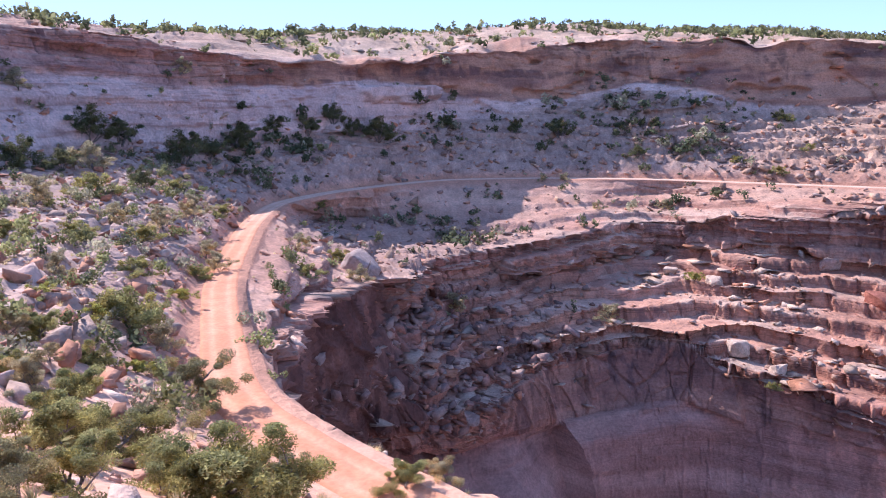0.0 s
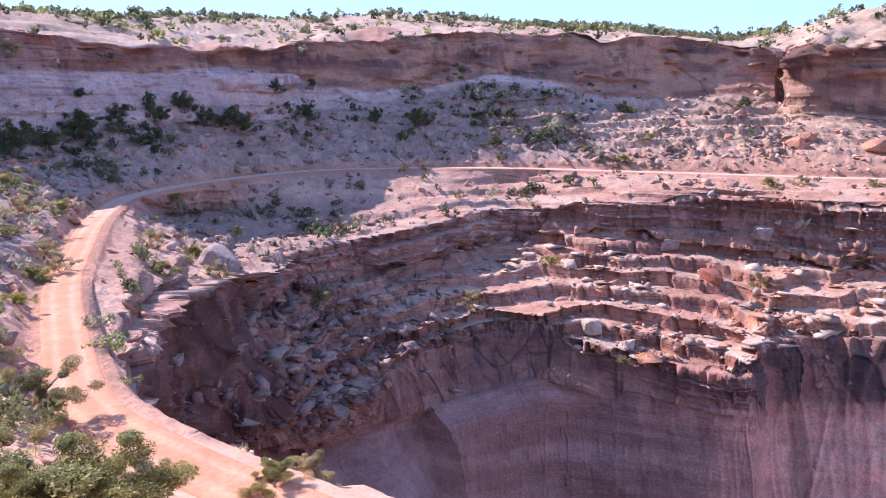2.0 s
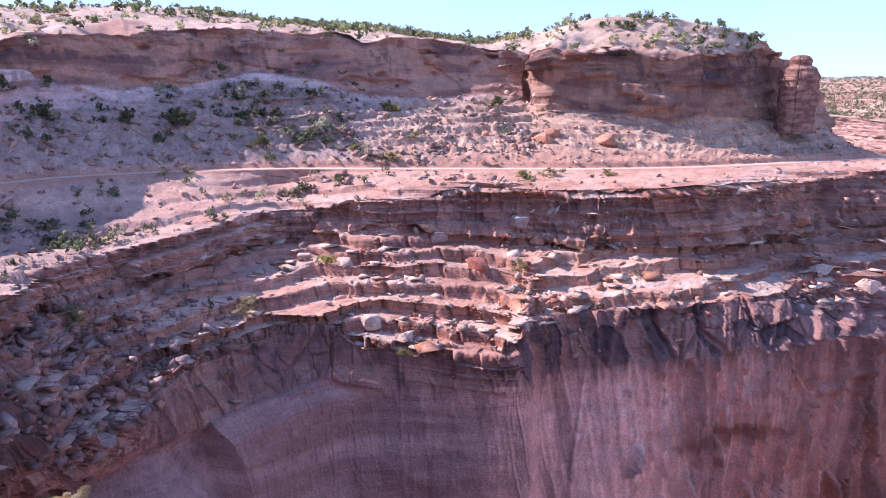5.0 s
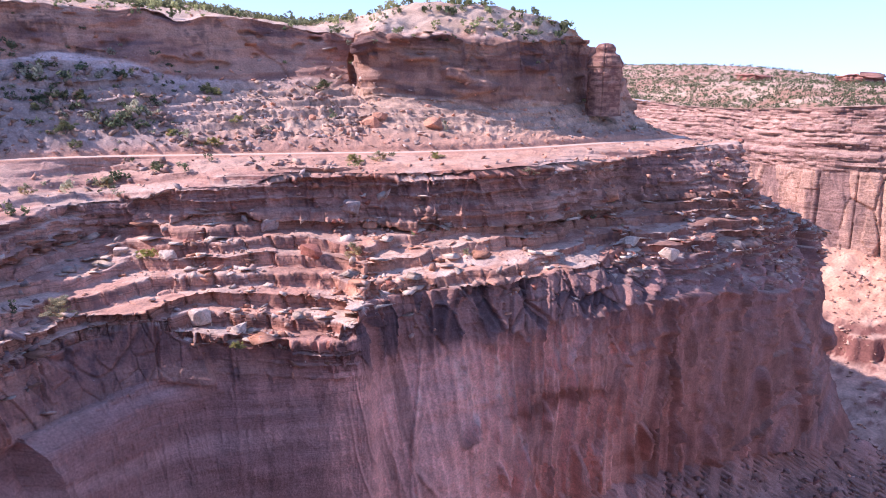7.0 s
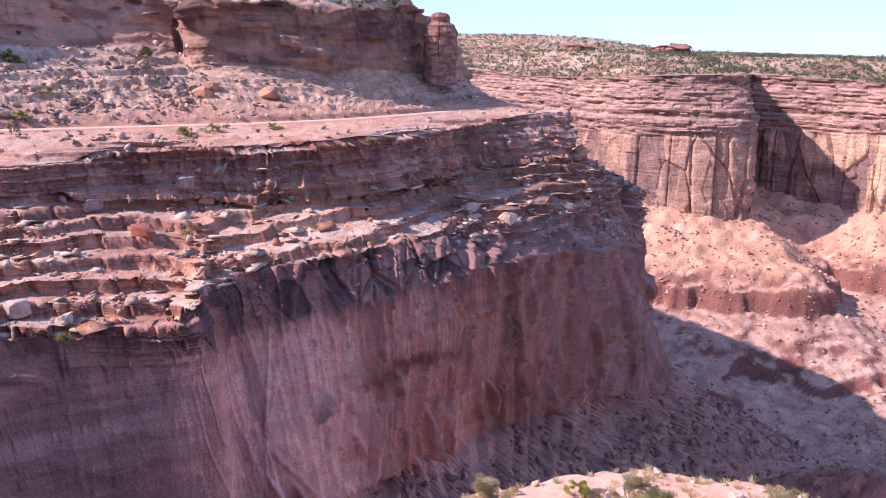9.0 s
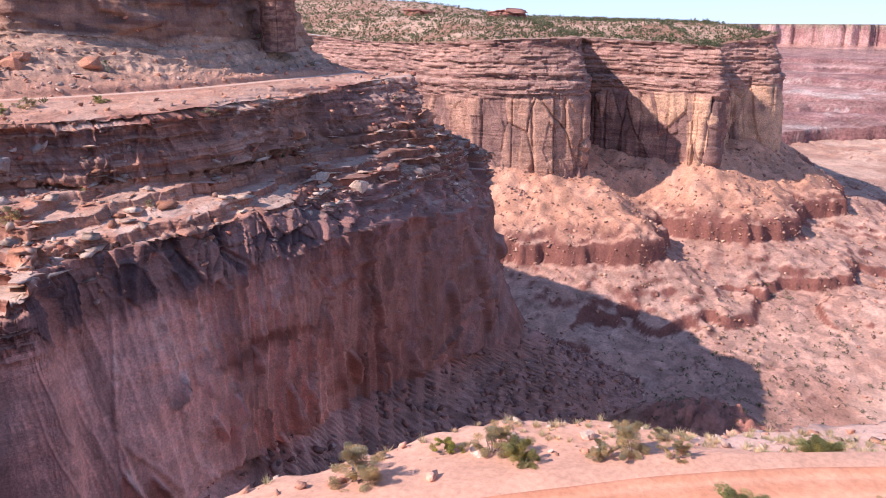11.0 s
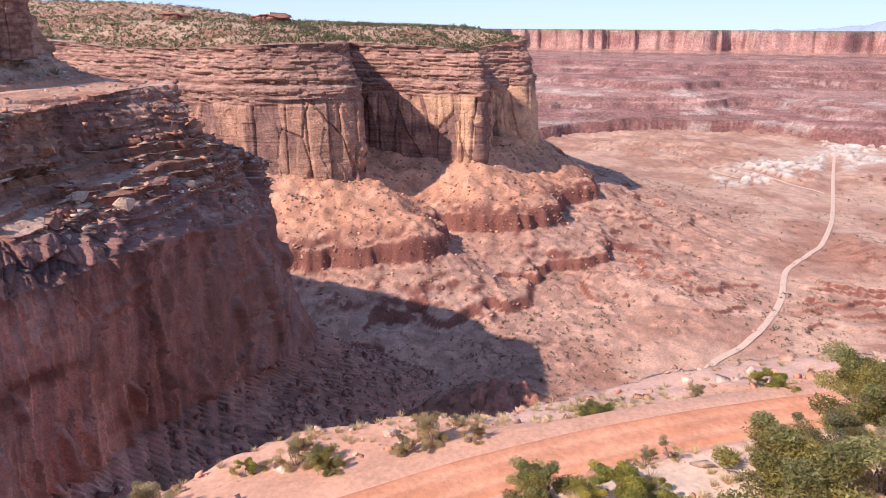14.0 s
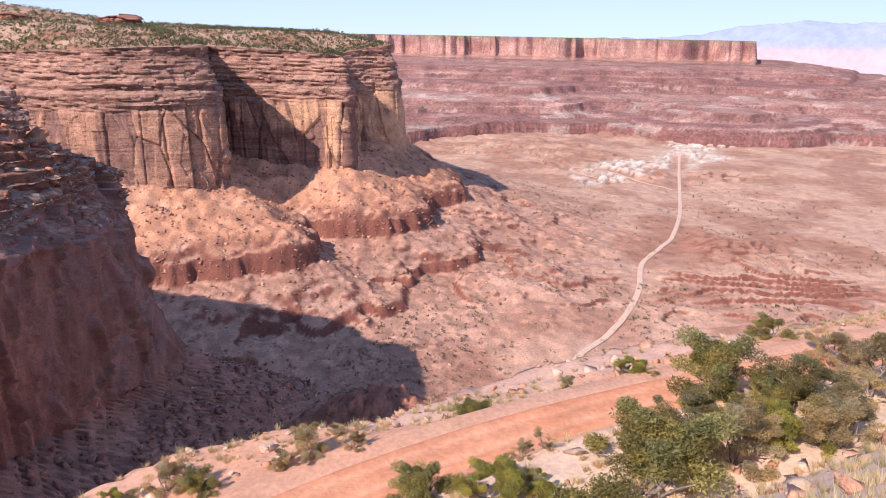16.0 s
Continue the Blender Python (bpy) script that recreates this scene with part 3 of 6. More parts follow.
    q += flat * (joints * steep * ((who - 0.5) * 1.5 - 1.3 * ramp(f2 - f1, 0.07, 0.0) + (slab - 0.5) * band(0, 0, 0.6, 0.3, 0, 0, 0, 0, 0, 0, 0.6, 0.4, 0.8, 1.3, 1.5, 0) - 0.9 * ramp(g2 - g1, 0.06, 0.0) * ramp(fbm(x / 12, y / 12, z / 12, 2, 26), 0.4, 0.6)))[..., None]
    # broken faces below the road's bend
    border, label, out_by = slabs(np.hypot(x, y) / 6.5 + z / 15, z / 17, 291)
    edge_by, label_by, side_by = slabs(np.hypot(x, y) / 2.6 - z / 20, z / 6, 295)
    q += flat * (massive * (0.9 * out_by - 1.3 * ramp(border, 0.08, 0.0) + 0.3 * side_by - 0.5 * ramp(edge_by, 0.08, 0.0)))[..., None]
    # the sheer face: flat spalled slabs with open cracks between some of them
    round_by = np.degrees(np.arctan2(x, y)) * 3.2
    lean = round_by + 0.10 * z * (fbm(round_by / 60, z / 60, z * 0, 2, 206) - 0.3) * 2 + 2.5 * (fbm(round_by / 15, z / 15, z * 0, 3, 205) - 0.5)
    border, label, out_by = slabs(lean / 15, z / 60, 211)
    face_out = (0.35 + 0.4 * ramp(s, 20.6, 21.4)) * (1.2 * out_by - 2.6 * ramp(border, 0.06, 0.0) * (label > 0.5))
    face_tone = (label - 0.5) * 0.3
    # upright ribs with crisp edges, each broken off at heights of its own
    for wide, high, amount, salt in ((4.4, 30, 0.18 + 1.1 * ramp(s, 20.3, 21.2), 221), (1.9, 14, 0.05 + 0.45 * ramp(s, 20.3, 21.2), 231)):
        u = lean / wide + 1.6 * (fbm(lean / 30, z / 60, z * 0, 2, salt) - 0.5)
        rib = np.floor(u)
        storey = np.floor(z / high + hashed(rib, rib * 0, rib * 0, salt + 1))
        own = hashed(rib, storey, rib * 0, salt + 2)
        split = np.minimum(u - rib, 1 + rib - u)
        face_out = face_out + amount * ((own - 0.5) * 1.5 + (0.5 - (u - rib)) * (0.6 + 1.2 * own) - 2.4 * ramp(split, 0.13, 0.0) * (own > 0.45))
        face_tone = face_tone + (own - 0.5) * 0.36
    q += flat * (sheer * face_out)[..., None]
    bearing = np.degrees(np.arctan2(x, y))
    for top_b, top_z, low_b, low_z, wide in SPALLS:
        h = (z - low_z) / (top_z - low_z)
        place = (bearing - low_b - (top_b - low_b) * h) / (0.25 + 0.4 * wide) + 0.5 + 0.5 * (fbm(z / 5, z * 0 + top_b, z * 0, 3, 261) - 0.5)
        open_by = np.clip(1 - (2 * h - 1) ** 2, 0, 1) ** 0.6
        q -= flat * (sheer * 4.0 * open_by * ramp(place, 0.0, 0.3) * ramp(place, 1.05, 0.9))[..., None]
    # the high back wall and the dome: broad hollows, rounded brows and a few deep joints
    high_wall = band(0, 0.3, 1, 1, 0.3, 0, 0, 0, 0, 0, 0, 0, 0, 0, 0, 0) * back
    border, label, out_by = slabs((length * 0 + np.hypot(x, y) * 0.2 + np.degrees(np.arctan2(x, y)) * 5.2) / 24, z / 30, 241)
    hollow = fbm(x / 16, y / 16, z / 7, 3, 245)
    q += flat * (high_wall * (steep * ((hollow - 0.5) * 4.0 - 3.0 * ramp(hollow, 0.44, 0.36) + out_by * 1.3) * (1 - 0.8 * ramp(np.abs(s - 19.1), 0.6, 0.3))))[..., None]
    # worn lobes along the brow, and the cleft beside the dome's corner
    q[..., 2] += band(0, 0.5, 1, 0.15, 0, 0, 0, 0, 0, 0, 0, 0, 0, 0, 0, 0) * back * 6.0 * (fbm(x / 11, y / 11, z * 0, 4, 247) - 0.5)
    q -= flat * (9.0 * ramp(np.abs(s - 18.93), 0.13, 0.03) * ramp(v, 1.7, 2.1) * ramp(v, 3.95, 3.6))[..., None]
    # fallen blocks
    b1, b2, boulder = cells(x / 2.8, y / 2.8, z / 2.8, 31)
    h1, h2, stone = cells(x / 1.1, y / 1.1, z / 1.1, 41)
    heap = np.maximum(0, 0.72 - b1) * boulder**2 * 2.6 + np.maximum(0, 0.7 - h1) * stone * 0.8
    q += n * (rubble * heap)[..., None]

    q += n * (near * band(0, 0, 0, 1, 1, 1, 0.6, 0, 0, 0.5, 0, 0, 0, 0, 0, 0) * ((fbm(x / 2.2, y / 2.2, z / 2.2, 4, 95) - 0.5) * 0.5))[..., None]
    # the crumbling outer edge of the near road
    verge = near * band(0, 0, 0, 0, 0, 0, 0, 0, 0, 1, 1, 0.4, 0, 0, 0, 0) * ramp(v, 8.3, 9.0)
    q += flat * (verge * (fbm(x / 3.2, y / 3.2, z * 0, 4, 93) - 0.5) * 2.6)[..., None]
    q[..., 2] += verge * ((fbm(x / 1.6, y / 1.6, z * 0, 4, 94) - 0.5) * 0.5 + 0.25)

    # base colours
    nq_up = normals_of(q)[..., 2]
    shade = fbm(x / 30, y / 30, z / 9, 4, 61)
    bands = hashed(thick, thick * 0, thick * 0, 71) * 0.6 + hashed(thin, thin * 0, thin * 0, 72) * 0.4
    c = mixed(RED, ORANGE, np.clip(bands * 0.7 + (shade - 0.5) * 1.5 + 0.15, 0, 1))
    c = mixed(c, MAUVE, band(0, 0.2, 0.1, 0.8, 0.95, 0.5, 0.3, 0, 0, 0.2, 0.1, 0.15, 0.0, 0.05, 0.1, 0.3) * (0.7 + 1.2 * (shade - 0.4)).clip(0, 1) * ramp(s, 19, 16.5))
    c = mixed(c, PINK, band(0, 0, 0, 0, 0, 0, 0, 0, 0, 0, 0, 0, 0, 0.9, 1.0, 0.4) * ramp(shade, 0.2, 0.4) * (0.25 + 0.75 * ramp(s, 16.8, 17.8) * ramp(s, 22.2, 21.3)))
    vv = v + 0.7 * (fbm(x / 26, y / 26, z / 14, 4, 251) - 0.5)
    brown = ramp(vv, 1.9, 2.1) * ramp(vv, 2.86, 2.74) * back
    c = mixed(c, mixed(tint(0.36, 0.155, 0.10), tint(0.55, 0.29, 0.18), ramp(fbm(x / 18, y / 18, z / 6, 4, 253), 0.36, 0.62)), 0.9 * brown)
    brow = ramp(vv, 2.1, 1.8) * back
    c = mixed(c, mixed(tint(0.60, 0.34, 0.21), tint(0.68, 0.47, 0.34), ramp(shade, 0.35, 0.6)), 0.75 * brow)
    lower_wall = ramp(s, 19.2, 19.6) * ramp(v, 2.0, 2.3) * ramp(v, 4.0, 3.7)
    c = mixed(c, mixed(tint(0.44, 0.215, 0.145), tint(0.56, 0.32, 0.22), ramp(shade, 0.35, 0.6)), 0.8 * lower_wall)
    loose = band(0.5, 0.4, 0, 0, 0.8, 0.85, 0.4, 0.3, 0.3, 0.35, 0.0, 0.2, 0.0, 0, 0.1, 0.7)
    c = mixed(c, mixed(TALUS, tint(0.49, 0.315, 0.215), ramp(s, 15.5, 17.5)), loose)
    tone = 0.62 + 0.76 * np.where(loose > 0.3, 0.5 * boulder + 0.5 * stone, bands * 0.6 + 0.4 * slab)
    tone = tone + (1.04 - tone) * 0.85 * sheer
    c = c * tone[..., None]
    c = mixed(c, tint(0.44, 0.215, 0.175) * (0.75 + 0.25 * tone)[..., None], band(0, 0, 0, 0, 0, 0, 0, 0, 0, 0, 0.2, 0.1, 0.1, 0.7, 0.9, 0.5) * ramp(s, 18.0, 17.0))
    # prow end: its shade is deepened in the base colour, ledges above too
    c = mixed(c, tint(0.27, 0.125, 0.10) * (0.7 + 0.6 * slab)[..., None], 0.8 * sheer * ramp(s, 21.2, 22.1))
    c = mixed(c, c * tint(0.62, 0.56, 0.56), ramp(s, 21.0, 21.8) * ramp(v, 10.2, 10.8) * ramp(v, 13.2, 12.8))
    c = c * (1 + sheer * face_tone)[..., None]
    stain = ramp(fbm(lean / 1.6, z / 34, z * 0, 4, 292), 0.48, 0.6) * ramp(fbm(lean / 14, z / 30, z * 0, 3, 293), 0.4, 0.55)
    c = mixed(c, tint(0.27, 0.15, 0.135), 0.6 * sheer * stain * (0.05 + 0.8 * ramp(s, 20.4, 21.4)))
    dark_band = ramp(vv, 12.1, 12.3) * ramp(vv, 13.15, 12.85) * ramp(s, 17, 18)
    c = mixed(c, tint(0.30, 0.145, 0.125) * (0.6 + 0.8 * slab)[..., None], 0.7 * dark_band)
    nq = normals_of(q)
    up = ramp(np.abs(nq[..., 2]), 0.5, 0.85)
    c = mixed(c, CREAM * (0.7 + 0.6 * shade)[..., None], up * band(0.6, 0.7, 0.7, 0.2, 0.1, 0.15, 0.1, 0, 0, 0.5, 0.7, 0.4, 0.85, 0.25, 0.1, 0) * (1 - 0.6 * near) * (0.25 + 0.75 * ramp(fbm(x / 11, y / 11, z / 3, 3, 257), 0.4, 0.6)))
    c = mixed(c, SOIL * (0.8 + 0.4 * shade)[..., None], band(0.5, 0.35, 0, 0, 0.0, 0.1, 0.3, 1, 1, 0.35, 0, 0.1, 0, 0, 0, 0.1))
    # slope at the cliff's foot: deep shade put into a darker colour
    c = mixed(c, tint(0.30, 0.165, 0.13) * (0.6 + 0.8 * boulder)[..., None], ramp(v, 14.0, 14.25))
    dust = mixed(tint(0.66, 0.33, 0.205), tint(0.80, 0.47, 0.325), fbm(x / 4, y / 4, z / 4, 5, 91))
    dust = mixed(dust, tint(0.74, 0.47, 0.35) * (0.85 + 0.3 * fbm(x / 2, y / 2, z, 4, 97))[..., None], ramp(v + 0.5 * (fbm(x / 6, y / 6, z * 0, 3, 98) - 0.5), 9.15, 9.4))
    dust = mixed(dust, mixed(tint(0.76, 0.52, 0.37), tint(0.86, 0.66, 0.50), fbm(x / 3, y / 3, z / 3, 5, 96)), ramp(s, 4.5, 3) * ramp(v, 6.2, 5.8))
    c = mixed(c, dust, near * band(0, 0, 0, 0.8, 0.9, 0.95, 0.9, 0.8, 0.9, 0.9, 0.9, 0.3, 0, 0, 0, 0))
    # unseen cliff below the near rim, coloured pale to bounce light across
    c = mixed(c, mixed(tint(0.50, 0.25, 0.18), tint(0.70, 0.40, 0.30), shade), near * ramp(v, 10.6, 11.2))
    wall_tone = mixed(tint(0.30, 0.14, 0.11), tint(0.47, 0.25, 0.185), ramp(fbm(x / 25, y / 25, z / 6, 5, 285), 0.36, 0.62))
    wall_tone = mixed(wall_tone, tint(0.13, 0.075, 0.075), 0.8 * ramp(fbm(x / 2.0, y / 2.0, z / 40, 4, 286), 0.5, 0.6) * ramp(fbm(x / 13, y / 13, z / 20, 3, 287), 0.48, 0.58))
    c = mixed(c, wall_tone, 0.85 * second)
    c = mixed(c, mixed(tint(0.27, 0.13, 0.105), tint(0.46, 0.245, 0.19), ramp(0.5 * slab + 0.5 * fbm(x / 30, y / 30, z / 4, 4, 289), 0.35, 0.6)), 0.75 * rim * (1 - 0.6 * np.abs(nq_up)))
    c = mixed(c, mixed(tint(0.13, 0.08, 0.08), tint(0.36, 0.18, 0.14), ramp(slab + 0.8 * (fbm(x / 9, y / 9, z / 9, 3, 288) - 0.5), 0.4, 0.6)), 0.8 * varnished)
    # brown layered bench, darkened further for the shade it lies in
    bench_tone = mixed(tint(0.33, 0.20, 0.165), tint(0.50, 0.33, 0.26), 0.5 * boulder + 0.5 * bands)
    c = mixed(c, bench_tone, 0.8 * bench)
    # recess under the road's bend: its dimness is put into near-black reds
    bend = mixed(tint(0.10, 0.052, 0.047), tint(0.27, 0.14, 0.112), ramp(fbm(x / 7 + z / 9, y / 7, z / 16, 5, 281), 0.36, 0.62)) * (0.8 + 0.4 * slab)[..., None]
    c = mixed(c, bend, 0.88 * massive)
    # the back wall: brown overhanging cliff, smooth grey slab with thin seams, dull talus
    slab_tone = mixed(tint(0.56, 0.40, 0.36), tint(0.68, 0.505, 0.455), ramp(fbm(x / 20, y / 20, z / 3, 4, 271), 0.35, 0.65))
    seam = ramp(np.abs(fbm(x / 90, y / 90, z / 2.2, 3, 272) - 0.5), 0.018, 0.006)
    slab_tone = mixed(slab_tone, tint(0.36, 0.19, 0.14), 0.75 * seam)
    brown_tone = mixed(tint(0.27, 0.125, 0.09), tint(0.50, 0.26, 0.17), ramp(fbm(x / 14, y / 14, z / 3.5, 5, 273), 0.36, 0.62))
    black = ramp(fbm(x / 22, y / 22, z / 5, 4, 274), 0.55, 0.62) * ramp(fbm(x / 3, y / 3, z / 30, 4, 275), 0.38, 0.5)
    brown_tone = mixed(brown_tone, tint(0.13, 0.075, 0.075), 0.75 * black)
    talus_tone = mixed(tint(0.33, 0.205, 0.165), tint(0.52, 0.365, 0.295), 0.55 * boulder + 0.45 * stone)
    dome_tone = mixed(brown_tone * 0.72, tint(0.48, 0.30, 0.225), 0.3 * ramp(vv, 3.1, 3.2) * ramp(vv, 3.65, 3.5))
    c = mixed(c, dome_tone, 0.95 * ramp(s, 18.4, 19.0) * ramp(s, 22.6, 22.4) * ramp(vv, 1.98, 2.06) * ramp(vv, 4.0, 3.85))
    behind = ramp(s, 8.8, 9.8) * ramp(s, 17.4, 16.6)
    c = mixed(c, talus_tone, 0.88 * behind * ramp(vv, 3.85, 4.05) * ramp(v, 6.0, 5.8))
    c = mixed(c, slab_tone, 0.9 * behind * ramp(vv, 2.82, 2.92) * ramp(vv, 4.05, 3.9))
    c = mixed(c, brown_tone, 0.9 * ramp(s, 10.8, 12.6) * ramp(s, 19.0, 18.4) * ramp(vv, 1.98, 2.06) * ramp(vv - 0.8 * ramp(s, 13.4, 15.0), 2.92, 2.8))
    c = mixed(c, mixed(tint(0.44, 0.30, 0.20), tint(0.60, 0.44, 0.32), shade), 0.6 * ramp(s, 10.5, 12) * ramp(vv, 1.9, 1.7))
    hollow_tone = mixed(tint(0.36, 0.19, 0.16), tint(0.50, 0.295, 0.25), ramp(fbm(x / 60, y / 60, z / 5, 5, 283), 0.38, 0.62))
    c = mixed(c, hollow_tone, 0.85 * ramp(v, 12.95, 13.1) * ramp(v, 14.0, 13.9) * ramp(s, 9.5, 11) * ramp(s, 18.2, 17.6))
    streak = fbm(x / 2.2, y / 2.2, z / 34, 4, 81)
    patch = fbm(x / 26, y / 26, z / 16, 3, 82)
    wall = band(0, 0, 0.9, 0.6, 0, 0, 0, 0, 0, 0, 0.8, 0.5, 0.8, 0.9, 0.15, 0)
    c = mixed(c, VARNISH, ramp(streak, 0.5, 0.66) * ramp(patch, 0.45, 0.58) * wall * (0.45 + 0.35 * back * ramp(v, 4.0, 3.0)) * (1 - up) * (1 - 0.8 * band(0, 0, 0, 0, 0, 0, 0, 0, 0, 0, 0, 0, 0, 0.8, 1, 1) * ramp(s, 16.8, 17.8) * ramp(s, 22.9, 21.6)))
    face = band(0, 0.2, 1, 0.45, 0.12, 0.05, 0, 0, 0, 0.15, 0.9, 0.6, 0.9, 0.6, 0.3, 0) * (1 - 0.5 * up) * (1 - 0.6 * back * ramp(v, 4.0, 3.6)) * (1 - 0.65 * band(0, 0, 0, 0, 0, 0, 0, 0, 0, 0, 0, 0, 0, 0.6, 1, 1) * ramp(s, 18.2, 19.6) * ramp(s, 22.9, 21.6)) * (1 - near) * (1 - 0.9 * sheer * ramp(s, 17.8, 19)) * (1 - 0.6 * ramp(v, 12.9, 13.2)) * (1 - massive) * (1 - 0.7 * second)
    return dict(cliff=face, points=q, colours=c, line=v, station=s, up=np.abs(nq[..., 2]))


#                       U7 U6  U5  U4  U3  U2  UB U1 D1  D2  D3  D4  D5  D6  D7
NEAR = canyon(0, 7, 0.36, [4, 4, 4, 8, 60, 40, 8, 5, 40, 30, 16, 4, 4, 4, 4])
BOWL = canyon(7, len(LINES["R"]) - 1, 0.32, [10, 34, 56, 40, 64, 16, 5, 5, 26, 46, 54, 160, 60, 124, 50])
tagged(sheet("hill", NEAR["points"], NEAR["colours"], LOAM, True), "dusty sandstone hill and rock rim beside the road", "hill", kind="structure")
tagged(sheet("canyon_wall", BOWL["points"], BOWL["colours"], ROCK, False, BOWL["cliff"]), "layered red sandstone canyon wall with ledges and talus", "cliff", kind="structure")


# ---- far headland: an upright cliff with an alcove, above the valley ----
HEADLAND = [(700, 660, -4), (760, 520, -12), (700, 410, -18), (650, 316, -19), (626, 262, -17), (606, 222, -14.5), (606, 190, -12.8), (615, 162, -12), (628, 145, -10.6), (640, 149, -11), (728, 166, -13.5), (735, 160, -13.5), (732, 130, -14.5), (727, 90, -16.5), (722, 50, -19.5), (719, 39, -20.3), (724, 36, -20.5), (790, 47, -21), (803, 44, -20), (825, 15, -15), (843, -10, -10.7), (960, 10, -10), (1080, 60, -8)]


def headland():
    knots = np.array(HEADLAND, float)
    s = np.linspace(0, len(knots) - 1, int(1350 * DETAIL))
    rim = curve_at(knots, s)
    along = np.gradient(rim[:, :2], axis=0)
    out = np.stack([along[:, 1], -along[:, 0]], 1)
    out /= np.maximum(np.linalg.norm(out, axis=1, keepdims=True), 1e-6)
    foot_z = np.interp(s, [0, 6, 8, 11, 13, 15, 18, 20, 22], [-150, -158, -158, -170, -155, -150, -165, -150, -150])
    rows = []
    for f in np.linspace(0, 1, int(300 * DETAIL)):
        z = rim[:, 2] + (foot_z - rim[:, 2]) * f
        lean = 10 * ramp(np.array([f]), 0.0, 0.33)[0] + 6 * f
        rows.append(np.stack([rim[:, 0] + out[:, 0] * lean, rim[:, 1] + out[:, 1] * lean, z], 1))
    p = np.stack(rows, 1)
    n = normals_of(p)
    x, y, z = p[..., 0], p[..., 1], p[..., 2]
    f = np.broadcast_to(np.linspace(0, 1, p.shape[1])[None], p.shape[:2])
    wave = 5 * fbm(x / 70, y / 70, z / 90, 3, 5)
    thick, thin = np.floor((z + wave) / 5.0), np.floor((z + wave) / 1.7)
    f1, f2, who = cells(x / 27, y / 27, z / 420, 9)
    b1, b2, block = cells(x / 9, y / 9, thin * 0.9, 10)
    g1, g2, slab = cells(x / 9, y / 9, z / 32, 19)
    ledge = (hashed(thick, thick * 0, thick * 0, 3) - 0.5) * 2.4 + (hashed(thin, thin * 0, thin * 0, 4) - 0.5) * 2.0 + (block - 0.5) * 3.0 + (fbm(x / 25, y / 25, thick * 3.1, 3, 8) - 0.5) * 7
    run = np.concatenate([[0.0], np.cumsum(np.linalg.norm(np.diff(rim[:, :2], axis=0), axis=1))])[:, None] + 0 * z
    edge_a, tone_a, out_a = slabs((run + 0.15 * z + 6 * (fbm(run / 20, z / 20, z * 0, 3, 14) - 0.5)) / 21, z / 75, 301)
    edge_b, tone_b, out_b = slabs((run + 0.1 * z) / 8, z / 26, 311)
    joint = (who - 0.5) * 4 - 2 * ramp(f2 - f1, 0.06, 0.0) + 3.2 * out_a - 2.5 * ramp(edge_a, 0.06, 0.0) * (tone_a > 0.4) + 1.5 * out_b
    upper = ramp(f + 0.05 * (fbm(x / 40, y / 40, z * 0, 3, 12) - 0.5), 0.36, 0.31)
    sideways = np.concatenate([np.broadcast_to(out[:, None, :], (*p.shape[:2], 2)), np.zeros((*p.shape[:2], 1))], -1)
    q = p + sideways * (ledge * (0.12 + 0.88 * upper) + joint * (1 - upper))[..., None]
    shade = fbm(x / 40, y / 40, z / 20, 4, 61)
    bands = hashed(thick, thick * 0, thick * 0, 71) * 0.4 + hashed(thin, thin * 0, thin * 0, 72) * 0.35 + 0.25 * block
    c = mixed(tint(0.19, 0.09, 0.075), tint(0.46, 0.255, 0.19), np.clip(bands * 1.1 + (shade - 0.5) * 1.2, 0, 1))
    # lower face; below y 120 the sunlight is boosted by a brighter orange
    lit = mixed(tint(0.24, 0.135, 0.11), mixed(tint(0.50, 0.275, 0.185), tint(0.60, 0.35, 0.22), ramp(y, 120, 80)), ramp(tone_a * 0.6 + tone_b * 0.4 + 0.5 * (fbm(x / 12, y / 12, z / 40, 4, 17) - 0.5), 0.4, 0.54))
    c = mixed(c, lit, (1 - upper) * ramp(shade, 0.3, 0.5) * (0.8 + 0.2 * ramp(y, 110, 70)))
    top = ramp(np.abs(normals_of(q)[..., 2]), 0.5, 0.8)
    c = mixed(c, tint(0.54, 0.35, 0.26), top * upper * 0.4)
    return rim, q, c, ramp(y, 70, 115) * (0.7 - 0.25 * (1 - upper))


headland_rim, headland_points, headland_colours, headland_face = headland()
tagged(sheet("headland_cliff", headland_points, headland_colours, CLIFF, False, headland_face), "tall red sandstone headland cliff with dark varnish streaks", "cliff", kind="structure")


def distance_to(x, y, line):
    """The distance in plan to a polyline."""
    best = np.full(x.shape, 1e9)
    for a, b in zip(line[:-1], line[1:]):
        ab = b - a
        t = np.clip(((x - a[0]) * ab[0] + (y - a[1]) * ab[1]) / max(ab @ ab, 1e-9), 0, 1)
        best = np.minimum(best, np.hypot(x - a[0] - t * ab[0], y - a[1] - t * ab[1]))
    return best


HEAD_LINE = np.array(HEADLAND)[:, :2]


VALLEY_ROAD = [(413, -97), (439, -119), (483, -146), (515, -175), (553, -202), (615, -236), (699, -269), (754, -307), (809, -345), (917, -398), (1028, -445), (1269, -541), (1491, -632)]
TRACK = [(1210, -372), (1245, -352), (1290, -345), (1320, -362), (1300, -392), (1245, -420), (1180, -440), (1120, -470)]
WHITE_RIM = np.array([(1180, -360), (1290, -470), (1450, -620), (1720, -760), (1900, -1080), (1960, -1300)], float)


def along(points, count):
    return curve_at(np.array([(x, y, 0.0) for x, y in points]), np.linspace(0, len(points) - 1, count))


